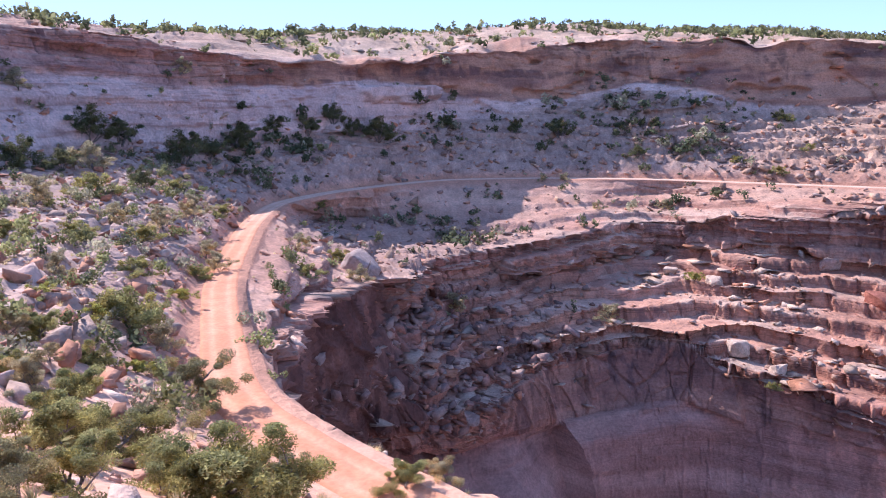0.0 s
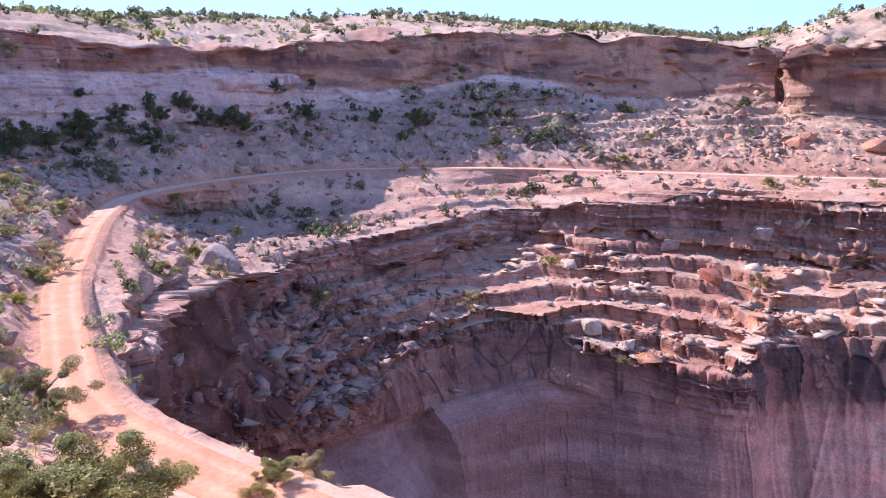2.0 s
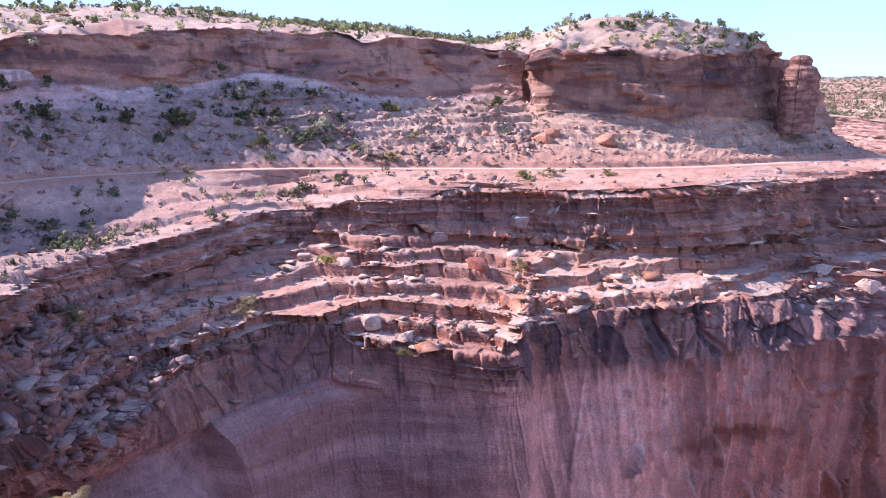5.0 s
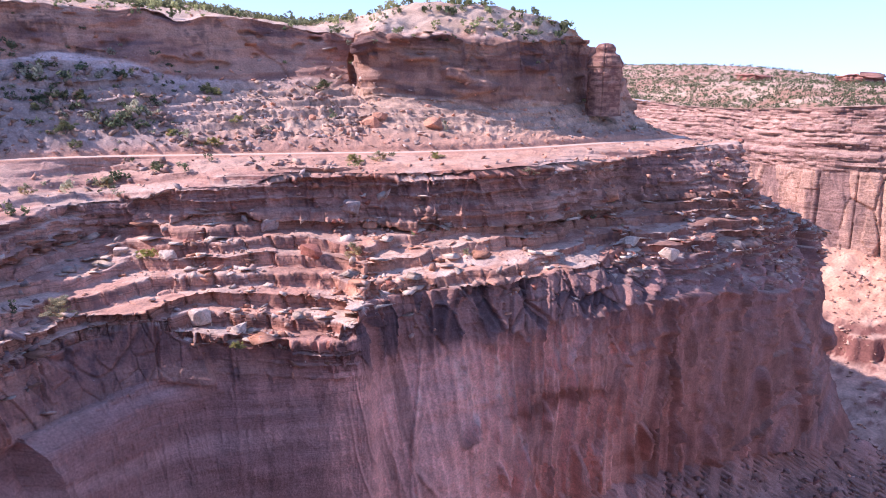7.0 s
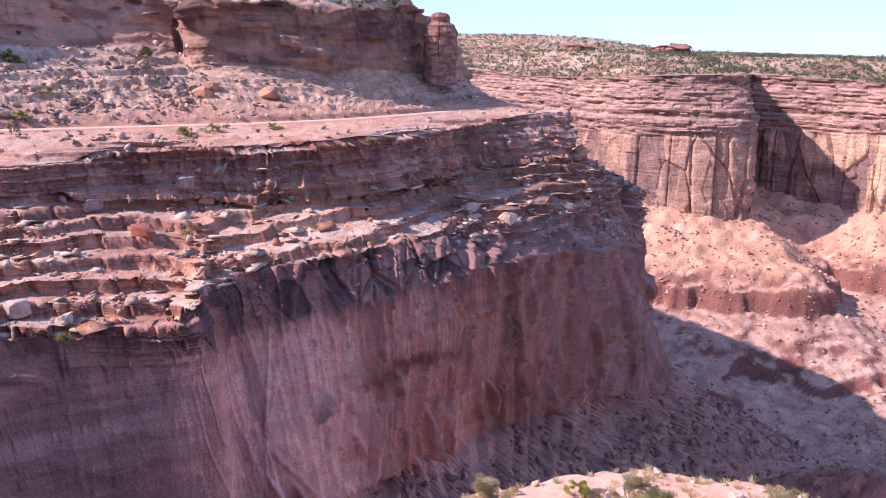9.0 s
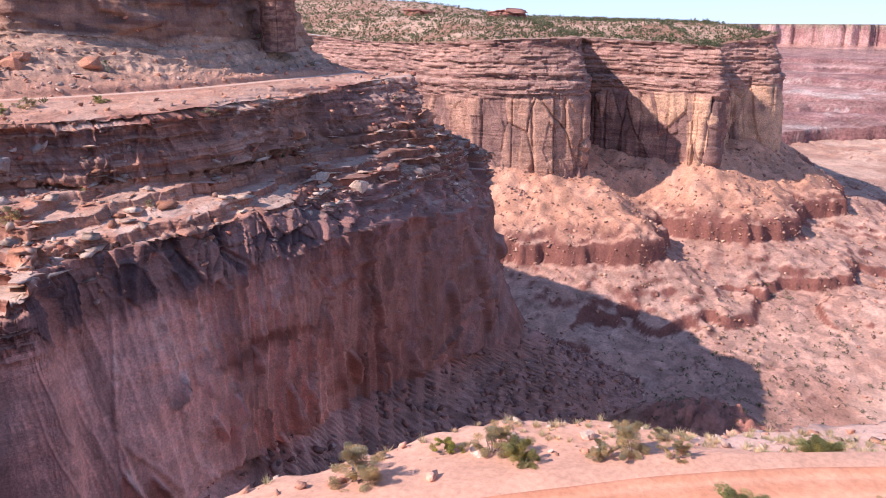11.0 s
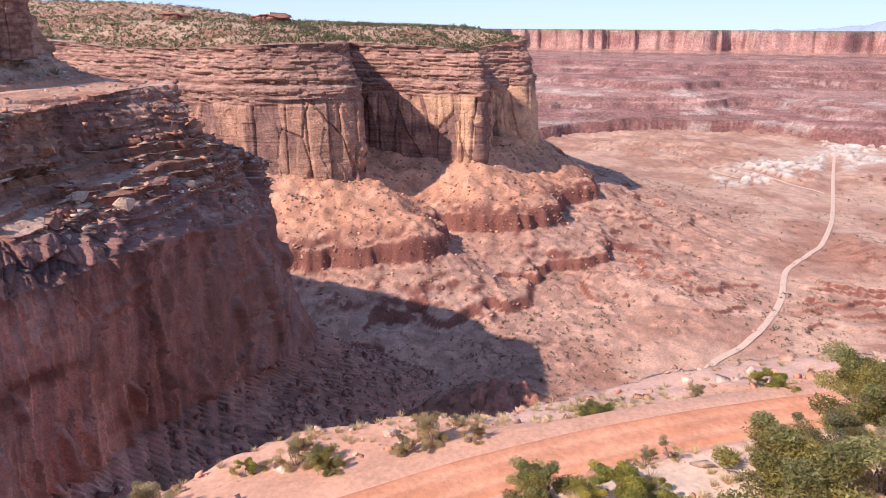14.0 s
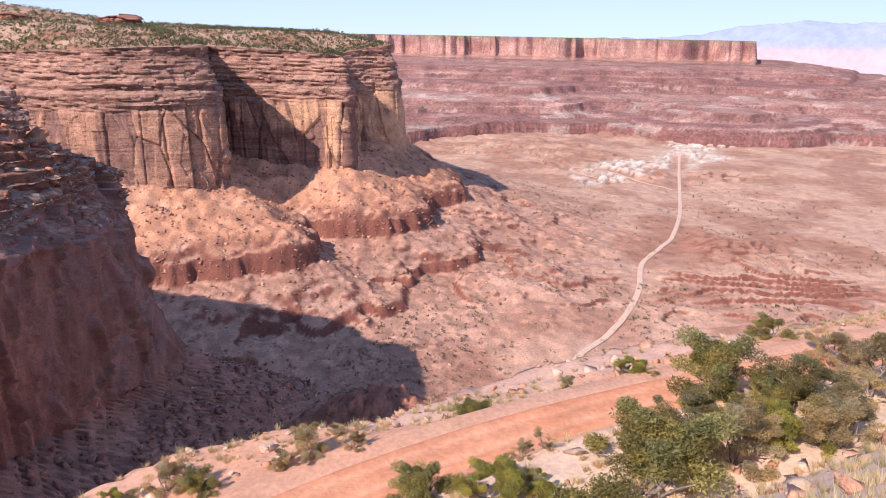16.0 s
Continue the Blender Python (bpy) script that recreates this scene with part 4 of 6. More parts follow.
ROAD_LINE, TRACK_LINE = along(VALLEY_ROAD, 400), along(TRACK, 160)


def valley_height(x, y):
    """The valley floor with the headland's talus, and the distance from the headland."""
    r = np.hypot(x, y)
    base = -226 - 8 * ramp(r, 380, 1500) + (fbm(x / 160, y / 160, x * 0, 4, 5) - 0.5) * 14
    base = base + 25 * np.exp(-((x - 388) / 26.0) ** 2 - ((y - 4) / 36.0) ** 2)
    d = distance_to(x, y, HEAD_LINE) + (fbm(x / 70, y / 70, x * 0, 5, 15) - 0.5) * 70 + (fbm(x / 14, y / 14, x * 0, 3, 18) - 0.5) * 16
    talus = np.interp(d, [-50, 0, 10, 90, 93, 150, 220, 310, 430], [-110, -114, -120, -165, -178, -198, -216, -236, -270])
    talus = talus - 7 * (ramp(d, 148, 151) - ramp(d, 150, 240)) * ramp(fbm(x / 45, y / 45, x * 0, 3, 16), 0.5, 0.56)
    return np.maximum(base, talus) + 3 * np.exp(-((base - talus) / 8) ** 2), d


def valley():
    az = np.radians(np.linspace(52, 150, int(800 * DETAIL)))
    r = np.concatenate([np.linspace(120, 335, int(32 * DETAIL))[:-1], np.linspace(335, 860, int(340 * DETAIL))[:-1], np.geomspace(860, 2400, int(320 * DETAIL))[:-1], np.geomspace(2400, 4950, int(20 * DETAIL))])
    a, r = np.meshgrid(az, r, indexing="ij")
    x, y = r * np.sin(a), r * np.cos(a)
    z, d = valley_height(x, y)
    road = np.minimum(distance_to(x, y, ROAD_LINE[::8, :2]), distance_to(x, y, TRACK_LINE[::8, :2]))
    wild = ramp(road, 7, 26)
    # terraces of thin ledges on the plain
    far = ramp(r, 430, 800) * wild
    drop = np.zeros_like(z)
    for scale, high, salt in ((240, 6.5, 25), (90, 3.2, 26)):
        step = fbm(x / scale, y / scale, x * 0, 4, salt) * 13
        drop = drop + (np.floor(step) + ramp(step - np.floor(step), 0.0, 0.16) - step) * high
    z = z + far * drop * (0.25 + 0.75 * ramp(fbm(x / 200, y / 200, x * 0, 2, 27), 0.42, 0.6))
    f1, f2, who = cells(x / 7, y / 7, x * 0, 33)
    rough = ramp(d, 330, 200)
    z = z + wild * (rough * np.maximum(0, 0.7 - f1) * (0.15 + who**2) * 2.6)
    mound = np.exp(-((x - 388) / 26.0) ** 2 - ((y - 2) / 38.0) ** 2)
    z = z + mound * (np.maximum(0, 0.75 - f1) * who * 14 + 12 * (fbm(x / 14, y / 14, x * 0, 4, 35) - 0.5))
    rim_d = distance_to(x, y, WHITE_RIM) + (fbm(x / 90, y / 90, x * 0, 4, 37) - 0.5) * 170
    m1, m2, pale = cells(x / 22, y / 22, x * 0, 39)
    white = ramp(rim_d, 85, 50) * wild
    z = z + white * (pale * 5 - 6 * ramp(m2 - m1, 0.16, 0.04))
    z = z - 60 * ramp(r, 2300, 4200)
    p = np.stack([x, y, z], -1)
    shade = fbm(x / 60, y / 60, x * 0, 5, 45)
    c = mixed(tint(0.41, 0.205, 0.14), tint(0.60, 0.37, 0.265), ramp(shade, 0.38, 0.62))
    c = mixed(c, tint(0.58, 0.29, 0.18) * (0.82 + 0.36 * who)[..., None], ramp(d, 110, 60))
    c = mixed(c, tint(0.50, 0.28, 0.20) * (0.7 + 0.6 * who)[..., None], rough * ramp(d, 70, 110) * 0.8)
    c = mixed(c, tint(0.50, 0.34, 0.25), 0.25 * ramp(r, 800, 1100)) * (0.8 + 0.4 * fbm(x / 9, y / 9, x * 0, 4, 57))[..., None]
    c = mixed(c, tint(0.66, 0.47, 0.37), ramp(fbm(x / 25, y / 25, x * 0, 4, 55), 0.56, 0.7) * 0.14)
    # steep bench faces: their shade is deepened with a dark red
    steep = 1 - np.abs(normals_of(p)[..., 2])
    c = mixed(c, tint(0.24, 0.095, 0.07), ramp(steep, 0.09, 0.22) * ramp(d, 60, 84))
    c = mixed(c, tint(0.33, 0.14, 0.10) * (0.7 + 0.7 * who)[..., None], ramp(mound, 0.2, 0.5))
    c = mixed(c, tint(0.74, 0.62, 0.52) * (0.7 + 0.4 * pale)[..., None], white * ramp(m2 - m1, 0.06, 0.12))
    return p, c


valley_points, valley_colours = valley()
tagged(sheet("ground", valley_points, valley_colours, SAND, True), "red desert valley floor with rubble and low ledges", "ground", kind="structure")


def plateau():
    """The mesa top behind the canyon's rim and the headland."""
    s = np.linspace(0, len(HEADLAND) - 1, int(300 * DETAIL))
    rim = curve_at(np.array(HEADLAND, float), s)
    back = np.stack([rim[:, 0] * 3.2 + 500, rim[:, 1] * 2 + 900, rim[:, 2] * 0], 1)
    rows = []
    for f in np.linspace(0, 1, int(220 * DETAIL)) ** 1.8:
        rows.append(rim + (back - rim) * f)
    p = np.stack(rows, 1)
    x, y = p[..., 0], p[..., 1]
    r, az = np.hypot(x, y), np.degrees(np.arctan2(x, y))
    f = np.broadcast_to((np.linspace(0, 1, p.shape[1]) ** 1.8)[None], p.shape[:2])
    crest = np.interp(az, [50, 56, 65, 73, 84, 92], [2.5, 2.3, 1.5, 0.5, 0.15, 0.0])
    z = p[..., 2] * (1 - ramp(f, 0, 0.1)) + ramp(f, 0.0, 0.4) * np.tan(np.radians(crest)) * np.minimum(r, 1300)
    step = fbm(x / 120, y / 120, x * 0, 4, 5) * 9
    z = z + (np.floor(step) + ramp(step - np.floor(step), 0, 0.2) - step) * 3 * ramp(f, 0.0, 0.03)
    p = np.stack([x, y, z], -1)
    shade = fbm(x / 30, y / 30, x * 0, 5, 45)
    c = mixed(tint(0.37, 0.20, 0.13), tint(0.52, 0.34, 0.235), ramp(shade, 0.35, 0.65))
    return p, c


plateau_points, plateau_colours = plateau()
tagged(sheet("plateau", plateau_points, plateau_colours, ROCK), "rolling sandstone mesa top with pale soil", "ground", kind="structure")


def far_mesa():
    """The long stepped mesa that closes the valley: a rim cliff above many worn benches."""
    az = np.radians(np.linspace(86, 150, int(860 * DETAIL)))
    r = np.concatenate([np.linspace(1500, 2860, int(230 * DETAIL))[:-1], np.linspace(2860, 3110, int(80 * DETAIL))[:-1], np.linspace(3110, 3900, 8)])
    a, r = np.meshgrid(az, r, indexing="ij")
    deg = np.degrees(a)
    x, y = r * np.sin(a), r * np.cos(a)
    right = ramp(deg, 111, 124)
    loose = ramp(r, 2950, 2500)
    worn = (fbm(x / 420, y / 420, x * 0, 5, 9) - 0.5) * 900 * loose + (fbm(x / 1100, y / 1100, x * 0, 2, 7) - 0.5) * 500 * loose
    rim_r = 3000 + (1 - loose) * 170 * (fbm(deg / 2.2, deg * 0, deg * 0, 4, 3) - 0.5) * 2 + (1 - loose) * 14 * (slabs(deg * 0.9, deg * 0, 13)[2]) + (1 - loose) * 12 * (fbm(deg * 4, deg * 0, deg * 0, 3, 14) - 0.5)
    g = 1 + (r + worn - rim_r - 260 * right * loose) / 1080
    top = 2 - 84 * ramp(deg, 117.25, 117.5) - 60 * ramp(deg, 118, 128)
    profile = np.interp(g, [-0.1, 0.0, 0.03, 0.20, 0.22, 0.42, 0.44, 0.66, 0.67, 0.90, 0.985, 1.0], [-262, -244, -200, -190, -172, -152, -134, -110, -99, -84, -70, 2])
    z = np.minimum(profile, top)
    lower = ramp(z, -70, -80)
    for high, salt, strength in ((13, 3, 0.85), (4.5, 4, 0.85)):
        t = (z + 10 * (fbm(x / 500, y / 500, x * 0, 3, salt) - 0.5)) / high
        k = np.floor(t)
        hard = (hashed(k, k * 0, k * 0, salt) > 0.3) * ramp(fbm(x / 300, y / 300, k * 2.3, 3, salt + 5), 0.3, 0.45)
        z = z + lower * strength * hard * high * (ramp(t - k, 0.72, 1.0) - (t - k))
    z = z + lower * (fbm(x / 45, y / 45, x * 0, 3, 19) - 0.5) * 1.5
    p = np.stack([x, y, z], -1)
    shade = fbm(x / 160, y / 160, z / 8, 4, 61)
    thick = np.floor((z + 8 * fbm(x / 400, y / 400, z * 0, 2, 4)) / 4.5)
    bands = hashed(thick, thick * 0, thick * 0, 71)
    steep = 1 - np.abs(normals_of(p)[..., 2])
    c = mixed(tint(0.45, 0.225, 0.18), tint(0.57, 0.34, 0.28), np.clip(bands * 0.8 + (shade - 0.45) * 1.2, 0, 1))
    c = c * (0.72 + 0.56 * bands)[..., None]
    # steeper faces are mixed towards a darker red
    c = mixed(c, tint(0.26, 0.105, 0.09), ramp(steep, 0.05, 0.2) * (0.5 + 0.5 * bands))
    c = mixed(c, tint(0.27, 0.10, 0.08) * (0.8 + 0.5 * bands)[..., None], 0.8 * ramp(z, -246, -240) * ramp(z, -199, -203) * ramp(steep, 0.02, 0.06))
    c = mixed(c, tint(0.30, 0.12, 0.105), ramp(bands, 0.6, 0.68) * ramp(fbm(x / 200, y / 200, thick * 1.3, 3, 67), 0.38, 0.5) * 0.85)
    c = mixed(c, tint(0.66, 0.51, 0.43), ramp(fbm(x / 90, y / 90, z / 9, 4, 65), 0.6, 0.68) * ramp(z, -120, -150) * 0.7)
    c = mixed(c, tint(0.58, 0.31, 0.23), ramp(z, -86, -70) * ramp(z, -58, -64) * 0.8)
    # mauve of the distance haze is mixed into the mesa's own colour
    c = mixed(c, tint(0.50, 0.37, 0.35), 0.15 + 0 * x) * 0.86
    cliff = ramp(z, -72, -64)
    # rim cliff reds are muted for the same haze
    c = mixed(c, mixed(tint(0.36, 0.175, 0.155), tint(0.54, 0.31, 0.265), ramp(fbm(x / 130, y / 130, z / 30, 5, 77), 0.38, 0.6)), cliff)
    c = mixed(c, tint(0.25, 0.22, 0.14), ramp(z, -0.5, 1.5))
    return p, c


mesa_points, mesa_colours = far_mesa()
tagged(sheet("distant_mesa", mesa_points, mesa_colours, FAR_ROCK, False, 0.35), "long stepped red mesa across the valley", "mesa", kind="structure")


def mountains():
    az = np.radians(np.linspace(104, 150, 240))
    deg = np.degrees(az)
    crest = np.interp(deg, [104, 111, 113.5, 116, 118.5, 120.3, 123, 126, 132, 140, 150], [0.0, 0.15, 0.45, 1.0, 1.2, 1.45, 1.3, 1.5, 1.3, 0.8, 0.4]) + 0.18 * (fbm(deg * 1.1, deg * 0, deg * 0, 4, 3) - 0.5)
    rows = []
    for f in np.linspace(0, 1, 30):
        r = 4900 - 400 * f
        rows.append(np.stack([r * np.sin(az), r * np.cos(az), np.tan(np.radians(crest)) * 4900 * (1 - f) ** 1.2 - 330 * f**1.5 + 12 * (fbm(deg * 2.2, deg * 0 + f * 4, deg * 0, 4, 6) - 0.5)], 1))
    p = np.stack(rows, 1)
    # the blue of distance haze is put into the mountains' base colour
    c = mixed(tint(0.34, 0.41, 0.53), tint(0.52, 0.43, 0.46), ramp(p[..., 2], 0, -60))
    return p, c


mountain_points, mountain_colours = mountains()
tagged(sheet("mountains", mountain_points, mountain_colours, HAZE, True), "distant mountain range tinted blue by haze", "mountains", kind="structure")


# ---- dirt roads ----
def ribbon(line, width, lift, rows=9):
    """A strip with wheel ruts and a low crown along a line of points."""
    along = np.gradient(line[:, :2], axis=0)
    side = np.stack([along[:, 1], -along[:, 0]], 1)
    side /= np.maximum(np.linalg.norm(side, axis=1, keepdims=True), 1e-6)
    out = []
    for f in np.linspace(-1, 1, rows):
        edge = width * 0.5 * f * (1 + 0.10 * (fbm(line[:, 0] / 5, line[:, 1] / 5, line[:, 2] * 0 + f, 3, 2) - 0.5))
        rut = -0.06 * math.exp(-((abs(f) - 0.42) / 0.13) ** 2) - (0.3 if abs(f) > 0.99 else 0)
        out.append(np.stack([line[:, 0] + side[:, 0] * edge, line[:, 1] + side[:, 1] * edge, line[:, 2] + lift + rut], 1))
    p = np.stack(out, 1)
    x, y = p[..., 0], p[..., 1]
    rut = np.exp(-((np.abs(np.linspace(-1, 1, rows)) - 0.42) / 0.16) ** 2)[None]
    c = mixed(tint(0.60, 0.33, 0.215), tint(0.72, 0.46, 0.33), np.clip(rut * 0.7 + (fbm(x / 2, y / 2, x * 0, 3, 4) - 0.4), 0, 1))
    first = ramp(np.linspace(0, 1, len(line)), 0.52, 0.42)[:, None] * np.ones_like(x)
    c = mixed(c, tint(0.78, 0.58, 0.45), (1 - first) * (0.4 if np.min(width) < 5 else 0.0))
    c = mixed(c, c * tint(1.08, 0.85, 0.73), first * (1.0 if np.min(width) < 5 else 0.0))
    return p, c


road_at = np.linspace(0, len(LINES["R"]) - 1, 900)
road_line = curve_at(LINES["R"], road_at)
road_points, road_colours = ribbon(road_line, 4.6 - 0.9 * ramp(road_at, 4.6, 3.2), 0.12, 17)
tagged(sheet("road", road_points, road_colours, DIRT, True), "packed pink dirt road with wheel ruts", "road", kind="structure")
for line, width, name, label in ((ROAD_LINE, 5.4, "valley_road", "pale dirt road across the valley floor"), (TRACK_LINE, 6.0, "track", "winding pale track on the valley floor")):
    line = line.copy()
    line[:, 2] = valley_height(line[:, 0], line[:, 1])[0]
    points, colours = ribbon(line, width, 0.8, 9)
    tagged(sheet(name, points, colours * 0.25 + tint(0.72, 0.54, 0.42) * 0.75, DIRT, True), label, "road", kind="structure")
# ---- helpers for things ----
def part(name, verts, faces, material, parent, label="", colours=None, smooth=False):
    """One mesh under a thing (or at top level where parent is None)."""
    me = bpy.data.meshes.new(name)
    me.from_pydata([tuple(v) for v in verts], [], [tuple(f) for f in faces])
    if colours is not None:
        at = me.color_attributes.new("albedo", "FLOAT_COLOR", "POINT")
        rgba = np.ones((len(verts), 4), np.float32)
        rgba[:, :3] = colours
        at.data.foreach_set("color", rgba.ravel())
    me.materials.append(material)
    if smooth:
        me.polygons.foreach_set("use_smooth", np.ones(len(faces), bool))
    ob = new(name, me)
    ob.parent = parent
    if label:
        tagged(ob, label)
    return ob


def pieces(name, verts, quads, colours, material):
    """Very many small faces as one mesh, from arrays; quads may be triangles."""
    me = bpy.data.meshes.new(name)
    me.vertices.add(len(verts))
    me.vertices.foreach_set("co", np.ascontiguousarray(verts, np.float32).ravel())
    n = quads.shape[1]
    me.loops.add(quads.size)
    me.loops.foreach_set("vertex_index", quads.ravel().astype(np.int32))
    me.polygons.add(len(quads))
    me.polygons.foreach_set("loop_start", np.arange(0, quads.size, n, dtype=np.int32))
    me.update(calc_edges=True)
    at = me.color_attributes.new("albedo", "FLOAT_COLOR", "POINT")
    rgba = np.full((len(verts), 4), 0.12, np.float32)
    rgba[:, :3] = colours
    at.data.foreach_set("color", rgba.ravel())
    me.materials.append(material)
    return me


def leaf_material():
    m, nodes, links, bsdf = node_material("foliage")
    at = nodes.new("ShaderNodeAttribute")
    at.attribute_name = "albedo"
    links.new(at.outputs["Color"], bsdf.inputs["Base Color"])
    bsdf.inputs["Roughness"].default_value = 0.65
    bsdf.inputs["Specular IOR Level"].default_value = 0.2
    thin = nodes.new("ShaderNodeBsdfTranslucent")
    links.new(at.outputs["Color"], thin.inputs["Color"])
    mix = nodes.new("ShaderNodeMixShader")
    mix.inputs["Fac"].default_value = 0.55
    links.new(bsdf.outputs["BSDF"], mix.inputs[1])
    links.new(thin.outputs["BSDF"], mix.inputs[2])
    links.new(mix.outputs["Shader"], nodes["Material Output"].inputs["Surface"])
    return m


def bark_material():
    m, nodes, links, bsdf = node_material("bark")
    where, n, colour = nodes.new("ShaderNodeTexCoord"), nodes.new("ShaderNodeTexNoise"), nodes.new("ShaderNodeValToRGB")
    n.inputs["Scale"].default_value, n.inputs["Detail"].default_value = 9.0, 6
    links.new(where.outputs["Object"], n.inputs["Vector"])
    colour.color_ramp.elements[0].color, colour.color_ramp.elements[0].position = (0.10, 0.075, 0.06, 1), 0.35
    colour.color_ramp.elements[1].color, colour.color_ramp.elements[1].position = (0.36, 0.30, 0.26, 1), 0.65
    links.new(n.outputs["Fac"], colour.inputs["Fac"])
    links.new(colour.outputs["Color"], bsdf.inputs["Base Color"])
    bsdf.inputs["Roughness"].default_value = 0.9
    return m


LEAF, BARK = leaf_material(), bark_material()
rng = np.random.default_rng(7)


def grow(seed, height, spread, limbs=7, twigs=3, lean=0.15):
    """Branch lines (points with radii) of a low twisted desert tree, and the ends that bear leaves."""
    g = np.random.default_rng(seed)
    lines, ends, owner = [], [], []

    def branch(start, way, length, radius, depth):
        pts, rad = [start], [radius]
        steps = 6
        for i in range(steps):
            way = way + g.normal(0, 0.24, 3) + np.array([0, 0, 0.06])
            way = way / np.linalg.norm(way)
            pts.append(pts[-1] + way * length / steps)
            rad.append(radius * (1 - 0.8 * (i + 1) / steps))
        lines.append((np.array(pts), np.array(rad)))
        if depth == 0:
            ends.extend([pts[-1], pts[-3]])
        else:
            ends.append(pts[-1])
            for k in range(twigs):
                i = g.integers(2, steps + 1)
                side = way + g.normal(0, 0.75, 3)
                side[2] = abs(side[2]) * 0.6
                branch(pts[i], side / np.linalg.norm(side), length * g.uniform(0.45, 0.7), rad[i] * 0.75 + 0.01, depth - 1)

    for k in range(limbs):
        a = 2 * math.pi * (k + g.uniform(-0.3, 0.3)) / limbs
        owner.append(len(lines))
        tilt = g.uniform(0.25, 1.1)
        way = np.array([math.cos(a) * math.sin(tilt), math.sin(a) * math.sin(tilt), math.cos(tilt)])
        reach = height * g.uniform(0.55, 0.8) * (0.75 + 0.35 * math.cos(tilt)) + spread * 0.2 * math.sin(tilt)
        branch(np.array([0.06 * math.cos(a), 0.06 * math.sin(a), -0.15]), way, reach, 0.035 * height * g.uniform(0.6, 1.1), 1)
    return [lines[i:j] for i, j in zip(owner, owner[1:] + [len(lines)])], np.array(ends)


def tubes(lines, sides=5):
    verts, faces = [], []
    for pts, rad in lines:
        base = len(verts)
        for i, (p, r) in enumerate(zip(pts, rad)):
            way = pts[min(i + 1, len(pts) - 1)] - pts[max(i - 1, 0)]
            way = way / max(np.linalg.norm(way), 1e-6)
            a = np.cross(way, (0.3, 0.9, 0.2))
            a = a / max(np.linalg.norm(a), 1e-6)
            b = np.cross(way, a)
            for k in range(sides):
                t = 2 * math.pi * k / sides
                verts.append(p + (a * math.cos(t) + b * math.sin(t)) * max(r, 0.006))
        for i in range(len(pts) - 1):
            for k in range(sides):
                k2 = (k + 1) % sides
                faces.append((base + i * sides + k, base + i * sides + k2, base + (i + 1) * sides + k2, base + (i + 1) * sides + k))
    return verts, faces


def sprigs(centres, radius, count, size, green, g, flat=0.75):
    """Leaf sprigs as small quads, gathered in uneven clumps round the centres."""
    n = len(centres) * count
    c = np.repeat(centres, count, axis=0)
    own = np.repeat(g.uniform(0.6, 1.25, len(centres)), count)
    v = g.normal(0, 1, (n, 3))
    v /= np.linalg.norm(v, axis=1, keepdims=True)
    v *= (g.uniform(0.15, 1, (n, 1)) ** 0.5) * radius * own[:, None]
    v[:, 2] *= flat
    p = c + v
    a = g.normal(0, 1, (n, 3))
    a /= np.linalg.norm(a, axis=1, keepdims=True)
    b = np.cross(a, g.normal(0, 1, (n, 3)))
    b /= np.maximum(np.linalg.norm(b, axis=1, keepdims=True), 1e-6)
    s = size * g.uniform(0.6, 1.4, (n, 1))
    a, b = a * s, b * s * 0.5
    verts = np.stack([p - b, p + b, p + 2 * a], 1).reshape(-1, 3)
    quads = np.arange(3 * n).reshape(n, 3)
    tone = np.repeat(g.uniform(0.65, 1.35, len(centres)), count) * g.uniform(0.7, 1.3, n)
    warm = np.repeat(g.uniform(0, 1, len(centres)), count)
    colour = np.array(green)[None] * tone[:, None] * (1 + np.stack([warm * 0.35, warm * 0.1, -warm * 0.2], 1))
    return verts, quads, np.repeat(colour, 3, axis=0)


def tree(name, seed, height, spread, green, count, label, bare=0.0, size=0.11, sides=5):
    """A juniper or pinyon: twisted limbs and a ragged crown of sprigs. Stands at the origin; about 1 m tall per metre of height."""
    g = np.random.default_rng(seed + 100)
    limbs, ends = grow(seed, height, spread)
    ends = ends[g.uniform(0, 1, len(ends)) > bare]
    base = new(name)
    verts, faces = tubes([(np.array([[0, 0, -0.3], [0.02, 0.01, 0], [0.0, 0.03, 0.12]]), np.array([0.15, 0.12, 0.07]) * height / 2)], 7)
    part("trunk", verts, faces, BARK, base, "short grey trunk", smooth=True)
    for limb in limbs:
        verts, faces = tubes(limb, sides)
        part("limb", verts, faces, BARK, base, smooth=True)
    if len(ends):
        v, q, c = sprigs(ends, 0.17 * height, count, size, green, g)
        v[:, 2] = np.maximum(v[:, 2], 0.05)
        crown = new("crown", pieces("crown", v, q, c, LEAF))
        crown.parent = base
    return tagged(base, label, "tree")


def nearest(x, y, low=1.0, high=12.0):
    """The ground under a place in plan."""
    best, place = 1e12, None
    for part_of in (NEAR, BOWL):
        p, line = part_of["points"], part_of["line"]
        d = (p[..., 0] - x) ** 2 + (p[..., 1] - y) ** 2 + np.where((line >= low) & (line <= high), 0, 1e6)
        i = np.unravel_index(np.argmin(d), d.shape)
        if d[i] < best:
            best, place = d[i], p[i]
    return place


